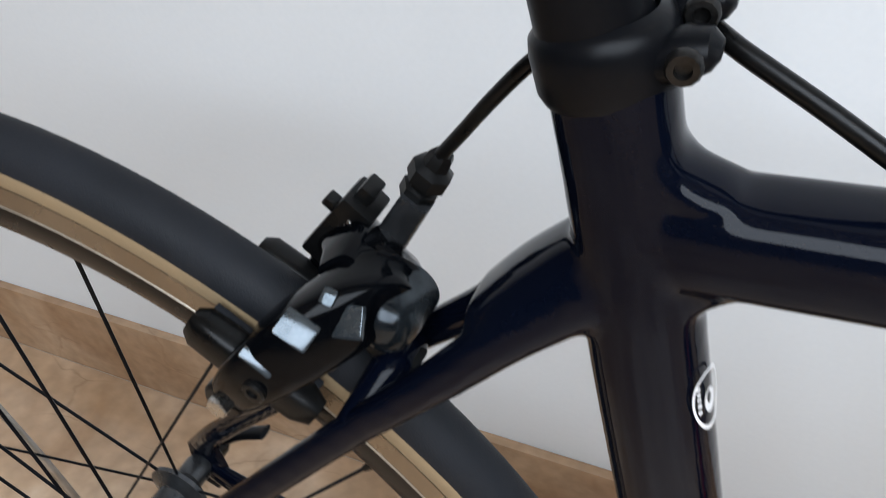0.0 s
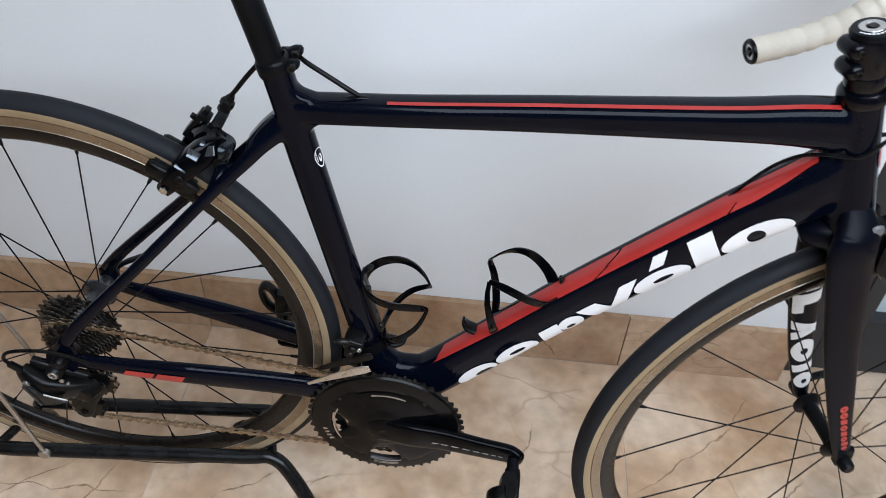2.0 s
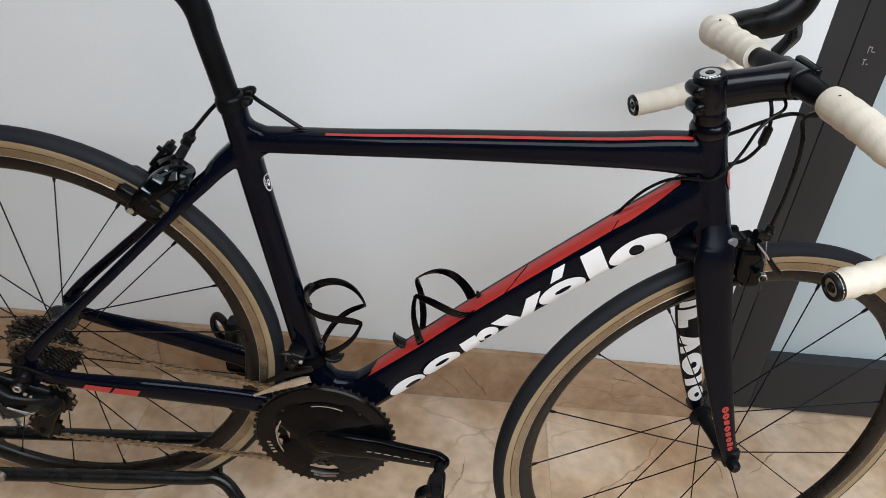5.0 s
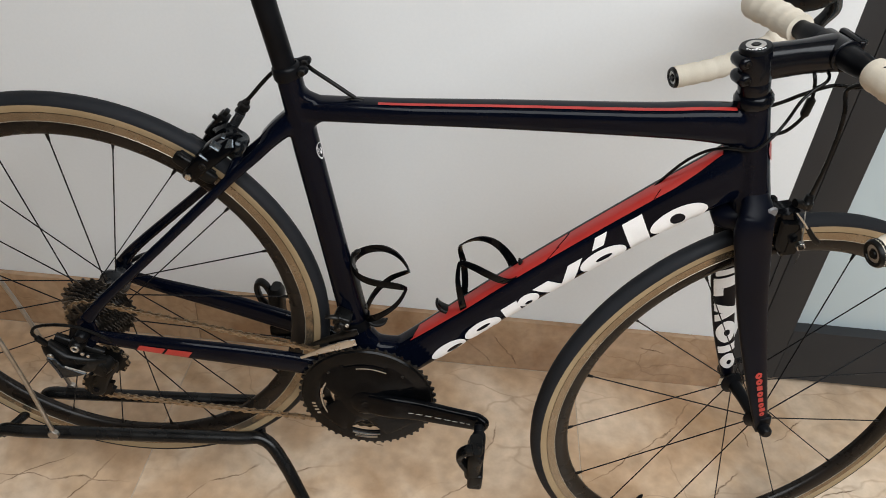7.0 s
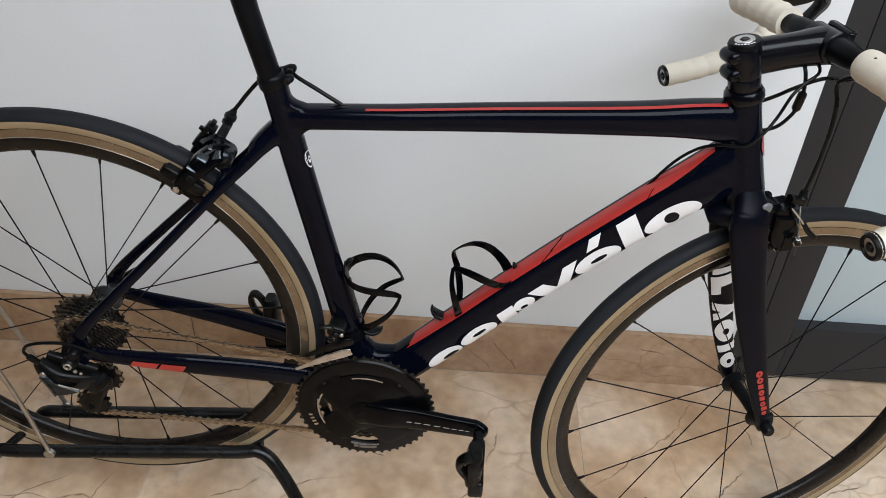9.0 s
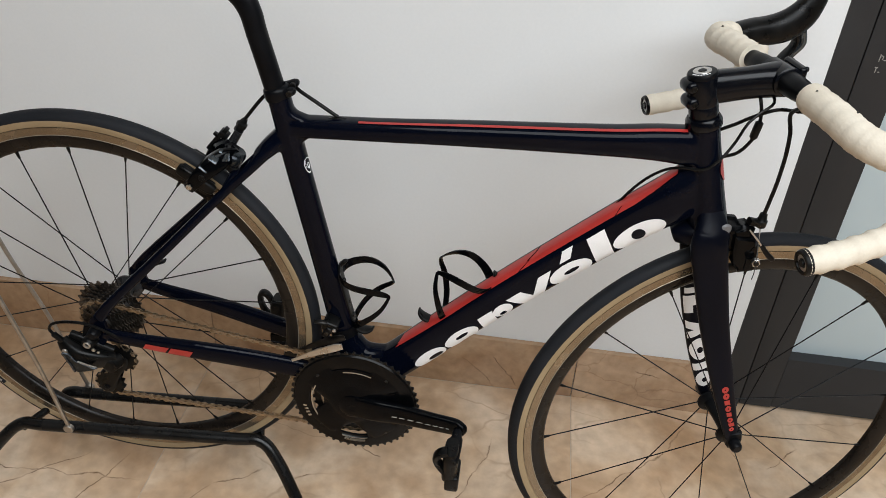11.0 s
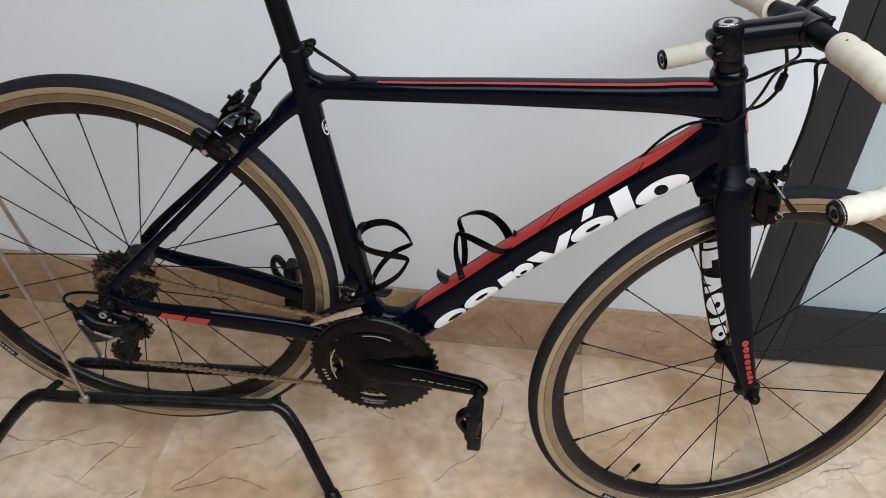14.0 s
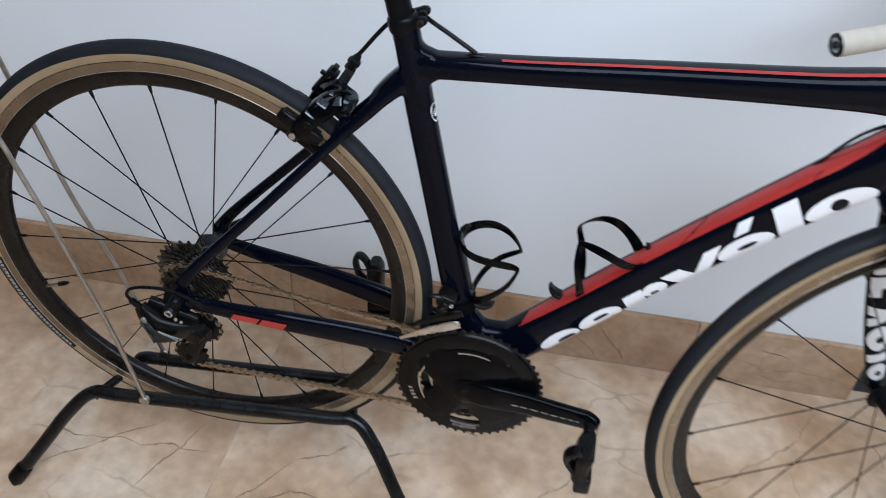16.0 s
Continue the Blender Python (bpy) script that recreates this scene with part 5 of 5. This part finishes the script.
def link_mesh(outer):
    """One link, 12.7 mm long: two waisted side plates and a roller pin."""
    w = 0.0026 if outer else 0.0017
    outline = []
    for k in range(9):
        a = radians(90 + 22.5 * k)
        outline.append((-0.00635 + 0.0037 * math.cos(a), 0.0037 * math.sin(a)))
    outline.append((0.0, -0.0014))
    for k in range(9):
        a = radians(-90 + 22.5 * k)
        outline.append((0.00635 + 0.0037 * math.cos(a), 0.0037 * math.sin(a)))
    outline.append((0.0, 0.0014))
    bm = join(plate(outline, 0.0009, pose(0, w, 0), 0), plate(outline, 0.0009, pose(0, -w, 0), 0), disc(0.0019, -0.0031, 0.0031, pose(-0.00635, 0, 0), 8, 0.0003))
    bmesh.ops.recalc_face_normals(bm, faces=bm.faces)
    me = bpy.data.meshes.new("chain_link")
    bm.to_mesh(me)
    bm.free()
    me.materials.append(CHAINSTEEL)
    return me


LINKS = (link_mesh(True), link_mesh(False))
pitch = length[-1] / count
for i in range(count):
    a, b = chain_at(i * pitch), chain_at((i + 1) * pitch)
    ob = new("chain_link", LINKS[i % 2])
    ob.parent = chain
    ob.matrix_parent_inverse = Matrix.Translation(-(chain.location + bike.location))
    ob.matrix_basis = along((a + b) / 2, b)

# ---- rear derailleur ----
rd = sub("rear_derailleur", (-0.02, -0.07, 0.36), "black and silver rear derailleur")
part("hanger", plate([(-0.010, 0.020), (0.008, 0.022), (0.010, -0.004), (0.000, -0.024), (-0.016, -0.026), (-0.020, -0.010)], 0.007, pose(-0.008, -0.068, 0.415), 0.0012), MATTE, rd)
part("upper_knuckle", sweep(bmesh.new(), [(-0.010, -0.064, 0.411, 0.008), (-0.010, -0.068, 0.411, 0.0105), (-0.009, -0.084, 0.412, 0.0105), (-0.009, -0.087, 0.412, 0.008)], 22), PLASTIC, rd)
part("bolt_ring", disc(0.0058, -0.0015, 0.0015, Matrix.Translation((-0.0085, -0.0878, 0.4125)), 20, 0.0004, 0.0032), STEEL, rd)
frame_piece("outer_link", [(-0.053, -0.079, 0.411, 0.007, 0.008), (-0.042, -0.083, 0.399, 0.010, 0.014), (-0.026, -0.085, 0.387, 0.011, 0.0170), (-0.004, -0.080, 0.379, 0.010, 0.0160), (0.016, -0.068, 0.370, 0.008, 0.013)], 2.8, PLASTIC, rd, label="black outer link of the derailleur")
frame_piece("inner_link", [(-0.044, -0.070, 0.413, 0.006, 0.009), (-0.020, -0.069, 0.402, 0.007, 0.011), (0.012, -0.062, 0.380, 0.007, 0.012)], 2.6, PLASTIC, rd)
part("silver_plate", plate([(-0.024, 0.019), (-0.013, 0.016), (-0.006, 0.004), (0.008, -0.001), (0.026, -0.008), (0.014, -0.014), (-0.006, -0.020), (-0.012, -0.016)], 0.004, pose(-0.021, -0.0975, 0.384, 0, 0, 0), 0.0014), FACET, rd, "bare metal plate of the link")
part("silver_edge", tube((-0.044, -0.0998, 0.401), (-0.036, -0.1000, 0.382), (-0.031, -0.1000, 0.366), r=0.0016, n=8), HUBGREY, rd, "bare silver edge")
part("silver_edge", tube((-0.022, -0.1000, 0.3885), (-0.010, -0.0990, 0.3835), (0.004, -0.0970, 0.3775), r=0.0013, n=8), STEEL, rd)
part("lower_knuckle", sweep(bmesh.new(), [(0.016, -0.058, 0.364, 0.011), (0.016, -0.061, 0.364, 0.0140), (0.012, -0.079, 0.367, 0.0132), (0.012, -0.082, 0.367, 0.009)], 24), PLASTIC, rd)
for y in (-0.0580, -0.0370):
    part("cage_plate", sweep(bmesh.new(), spline([(UP_P.x + 0.008, y, UP_P.z + 0.012, 0.0014, 0.008), (UP_P.x, y, UP_P.z, 0.0014, 0.0135), (0.003, y, 0.328, 0.0014, 0.0095), (LOW_P.x, y, LOW_P.z, 0.0014, 0.0125), (LOW_P.x - 0.007, y, LOW_P.z - 0.010, 0.0014, 0.007)], 5), 12, SY, 2.6), PLASTIC, rd, "black cage plate")
for c in (UP_P, LOW_P):
    part("jockey_wheel", gear(0.0250, 0.0205, 0.006, 11, c.y - 0.0035, c.y + 0.0035, Matrix.Translation(V(c.x, 0, c.z))), PLASTIC, rd, smooth=False)
    bolt("bolt", (c.x, -0.0595, c.z), (0, -1, 0), 0.005, 0.002, rd, MATTE)
part("axle_bolt", disc(0.0046, -0.0015, 0.0015, Matrix.Translation((-0.041, -0.0965, 0.4020)), 16, 0.0004), STEEL, rd)
for dx, dz, r in ((0.0, 0.0, 0.0028), (0.007, -0.0035, 0.0022)):
    part("screw", disc(r, -0.0012, 0.0012, Matrix.Translation((0.001 + dx, -0.0890, 0.4055 + dz)), 12, 0.0003), STEEL, rd)
part("rear_shift_cable", tube((0.040, -0.066, 0.4100), (0.012, -0.074, 0.4350), (-0.008, -0.080, 0.4480), (-0.034, -0.084, 0.4510), (-0.056, -0.085, 0.4450), (-0.0635, -0.086, 0.4340), (-0.0580, -0.086, 0.4240), r=0.0023, n=8), PLASTIC, bike, "black gear cable housing")
part("cable_ferrule", sweep(bmesh.new(), [(-0.0600, -0.086, 0.4270, 0.0025), (-0.0590, -0.086, 0.4255, 0.0046), (-0.0500, -0.084, 0.4130, 0.0046), (-0.0480, -0.084, 0.4100, 0.003)], 10), PLASTIC, rd)

# ---- front derailleur ----
fd = sub("front_derailleur", (0.345, -0.04, 0.43), "black front derailleur with a pale cage")
CAGE = [(0.296, -0.0535, 0.402, 0.0010, 0.0022), (0.318, -0.0545, 0.416, 0.0010, 0.0040), (0.340, -0.0545, 0.428, 0.0010, 0.0065), (0.362, -0.0540, 0.438, 0.0010, 0.0070), (0.374, -0.0530, 0.442, 0.0010, 0.0055)]
part("cage_plate", sweep(bmesh.new(), spline(CAGE, 6), 12, SY, 3), STEEL, fd, "bare metal cage plate")
part("cage_plate", sweep(bmesh.new(), spline([(x, y + 0.016, z + 0.004, w, h) for x, y, z, w, h in CAGE], 6), 12, SY, 3), DARKSTEEL, fd)
part("body", block((0.024, 0.026, 0.018), pose(0.352, -0.028, 0.463, 0, 20, 0), 0.005, 3), PLASTIC, fd)
part("swing_link", block((0.011, 0.018, 0.020), pose(0.349, -0.036, 0.456, 0, 30, 0), 0.004, 3), PLASTIC, fd)
part("band", lathe([(0.0205, -0.008), (0.0225, -0.008), (0.0225, 0.008), (0.0205, 0.008)], along((0.365, 0, 0.435), (0.3605, 0, 0.455)) @ Matrix.Rotation(radians(-90), 4, "Z"), 36), MATTE, fd)
part("cable_arm", sweep(bmesh.new(), spline([(0.356, -0.034, 0.464, 0.004, 0.003), (0.342, -0.040, 0.473, 0.004, 0.003), (0.330, -0.040, 0.472, 0.003, 0.002)], 4), 10, SY), DARKSTEEL, fd)
bolt("bolt", (0.349, -0.0452, 0.457), (0, -1, 0), 0.003, 0.002, fd, COGSTEEL)
bolt("bolt", (0.360, -0.043, 0.463), (0, -1, 0), 0.003, 0.002, fd, STEEL)


# ---- bottle cages ----
def bottle_cage(base, axis, out, label, drop=0.0):
    """A carbon cage: spine, two leaf-shaped wings round the bottle, bottom hook and top nib. base: on the tube; axis: up the bottle; out: off the tube."""
    g = sub("bottle_cage", base, label)
    base, axis, out = Vector(base), Vector(axis).normalized(), Vector(out).normalized()
    R, off = 0.0375, 0.0405

    def cyl(phi, h, r=R):
        a = radians(phi)
        return base + out * (off - r * math.cos(a)) + V(0, 1, 0) * (r * math.sin(a)) + axis * h

    frame_piece("spine", [(*cyl(0, h, r), w, t) for h, r, w, t in ((-0.055, R, 0.009, 0.0022), (-0.03, R + 0.001, 0.010, 0.0025), (0.03, R + 0.001, 0.011, 0.0025), (0.050, R, 0.010, 0.0022), (0.062, R - 0.003, 0.005, 0.0016))], 3, PLASTIC, g)
    for sd in (-1, 1):
        top = [(6, 0.047, 0.0080), (30, 0.047, 0.0072), (60, 0.044, 0.0062), (90, 0.039, 0.0058), (115, 0.031, 0.0052), (135, 0.021, 0.0042), (150, 0.011, 0.0026)]
        low = [(150, 0.011, 0.0026), (120, -0.003, 0.0036), (90, -0.014, 0.0044), (60, -0.026, 0.0050), (30, -0.037, 0.0056), (6, -0.044, 0.0060)]
        for strand in (top, low):
            rows = [(*cyl(sd * phi, h), w, 0.0013) for phi, h, w in spline(strand, 6)]
            # the ribbon stands on edge: its width runs along the bottle
            part("wing", sweep(bmesh.new(), rows, 10, axis, 3.2), BRAKEBLACK, g)
    foot = -0.055 - drop
    frame_piece("bottom_hook", [(*(base + axis * (foot + d) + out * o), w, t) for o, d, w, t in ((0.002, 0.004, 0.007, 0.0025), (0.008, -0.004, 0.009, 0.0035), (0.017, -0.008, 0.0095, 0.0040), (0.026, -0.007, 0.007, 0.0030), (0.031, -0.003, 0.003, 0.0014))], 2.4, PLASTIC, g)
    frame_piece("top_nib", [(*(base + axis * (0.058 + d) + out * o), w, t) for o, d, w, t in ((0.004, -0.003, 0.002, 0.0018), (0.008, 0.003, 0.004, 0.0028), (0.013, 0.007, 0.0045, 0.0034), (0.018, 0.009, 0.0025, 0.0016))], 2.2, PLASTIC, g)
    for h in (-0.032, 0.032):
        bolt("bolt", base + axis * h + out * 0.004, out, 0.0042, 0.003, g)
    return g


bottle_cage((0.3680, 0, 0.492), (-0.2055, 0, 0.979), (0.979, 0, 0.2055), "black carbon bottle cage on the seat tube")
bottle_cage((0.5485, 0, 0.5122), (0.716, 0, 0.698), (-0.698, 0, 0.716), "black carbon bottle cage on the down tube", 0.008)

# small pale maker's bars on dark printed patches on the tyres
for m, a0, R, count in ((MREAR, 188, R_REAR, 26), (MFRONT, 237, R_FRONT, 10)):
    host = rear_wheel if m is MREAR else front_wheel
    part("dark_print", lathe([(R - 0.0130, -0.0134), (R - 0.0165, -0.0131), (R - 0.0205, -0.0122), (R - 0.0205, -0.0100), (R - 0.0130, -0.0100)], m, 40, True, None, (a0 - 1.5, a0 + 1.25 * count + 0.3)), TREAD, host)
    for k in range(count):
        a = radians(a0 + 1.25 * k)
        c = V((R - 0.0162) * math.cos(a), -0.0134, (R - 0.0162) * math.sin(a))
        part("pale_bar", block((0.0042 if k % 3 else 0.0058, 0.0006, 0.0042), m @ Matrix.Translation(c) @ Matrix.Rotation(-a + radians(90), 4, "Y"), 0.0001, 1), PALEMARK, host)

# ---- the stand ----
stand = thing("bike_stand", "black tubular floor stand under the rear wheel", "bike stand", (0, 0, 0))
N1, N2 = V(-0.205, -0.0580, 0.178), V(0.232, -0.0235, 0.178)
F1, F2 = V(-0.170, 0.0350, 0.168), V(0.205, 0.0620, 0.168)


def stand_tube(a, b, foot_a, foot_b, r):
    d = (b - a).normalized()
    pts = [foot_a, foot_a.lerp(a, 0.4), foot_a.lerp(a, 0.78), a + d * 0.012 + V(0, 0, -0.001), a + d * 0.06, a.lerp(b, 0.5), b - d * 0.06, b - d * 0.012 + V(0, 0, -0.001), foot_b.lerp(b, 0.78), foot_b.lerp(b, 0.4), foot_b]
    return sweep(bmesh.new(), spline([(*p, r) for p in pts], 6), 16)


FEET = [V(-0.335, -0.1250, 0.006), V(0.330, -0.0900, 0.006), V(-0.200, 0.0950, 0.006), V(0.100, 0.1280, 0.006)]
part("near_hoop", stand_tube(N1, N2, FEET[0], FEET[1], 0.0105), STANDPAINT, stand, "gloss black bent tube")
part("far_hoop", stand_tube(F1, F2, FEET[2], FEET[3], 0.0105), STANDPAINT, stand, "gloss black bent tube")
for i, t in enumerate((0.03, 0.965)):
    part("cross_bar", sweep(bmesh.new(), [(*(N1.lerp(N2, t) + V(0, 0, -0.010)), 0.007), (*(F1.lerp(F2, t) + V(0, 0, -0.004)), 0.007)], 12), STANDPAINT, stand)
for k, f in enumerate(FEET):
    a = (N1, N2, F1, F2)[k]
    d = (a - f).normalized()
    part("foot", sweep(bmesh.new(), [(*(f - d * 0.006 + V(0, 0, 0.004)), 0.0125), (*(f + d * 0.001), 0.0138), (*(f + d * 0.030), 0.0132), (*(f + d * 0.034), 0.0115)], 16), PLASTIC, stand, "black rubber foot cap")
bail = [(-0.102, -0.060, 0.186), (-0.104, -0.0625, 0.215), (-0.120, -0.0640, 0.330), (-0.153, -0.0620, 0.475), (-0.192, -0.0580, 0.615), (-0.235, -0.048, 0.730), (-0.268, -0.020, 0.790), (-0.272, 0.015, 0.795), (-0.258, 0.042, 0.730), (-0.236, 0.050, 0.593), (-0.206, 0.050, 0.460), (-0.166, 0.050, 0.335), (-0.123, 0.045, 0.176)]
part("bail", tube(*bail, r=0.0034, n=10), RODZINC, stand, "bare metal wire bail")
part("bail_washer", disc(0.0085, -0.004, 0.004, Matrix.Translation((-0.102, -0.062, 0.188)), 18, 0.001), RODZINC, stand)
part("bail_washer", disc(0.0085, -0.004, 0.004, Matrix.Translation((-0.123, 0.046, 0.176)), 18, 0.001), RODZINC, stand)

# faint chalk marks on the door frame
mark = thing("chalk_mark", "faint white handwritten marks on the dark door stile", "marking", (1.15, DOOR_Y, 0.8))
for x, z, w, h in ((1.1440, 0.803, 0.0022, 0.020), (1.1490, 0.809, 0.008, 0.0022), (1.1520, 0.803, 0.0022, 0.010), (1.1580, 0.797, 0.007, 0.0022), (1.1440, 0.776, 0.009, 0.0022), (1.1440, 0.768, 0.0022, 0.014), (1.1530, 0.764, 0.005, 0.0022)):
    part("stroke", block((w * 0.6, 0.0008, h * 0.6), pose(1.158 + (x - 1.150) * 0.6, DOOR_Y + 0.0055, 0.783 + (z - 0.787) * 0.6), 0.0002, 1), PALEMARK, mark)
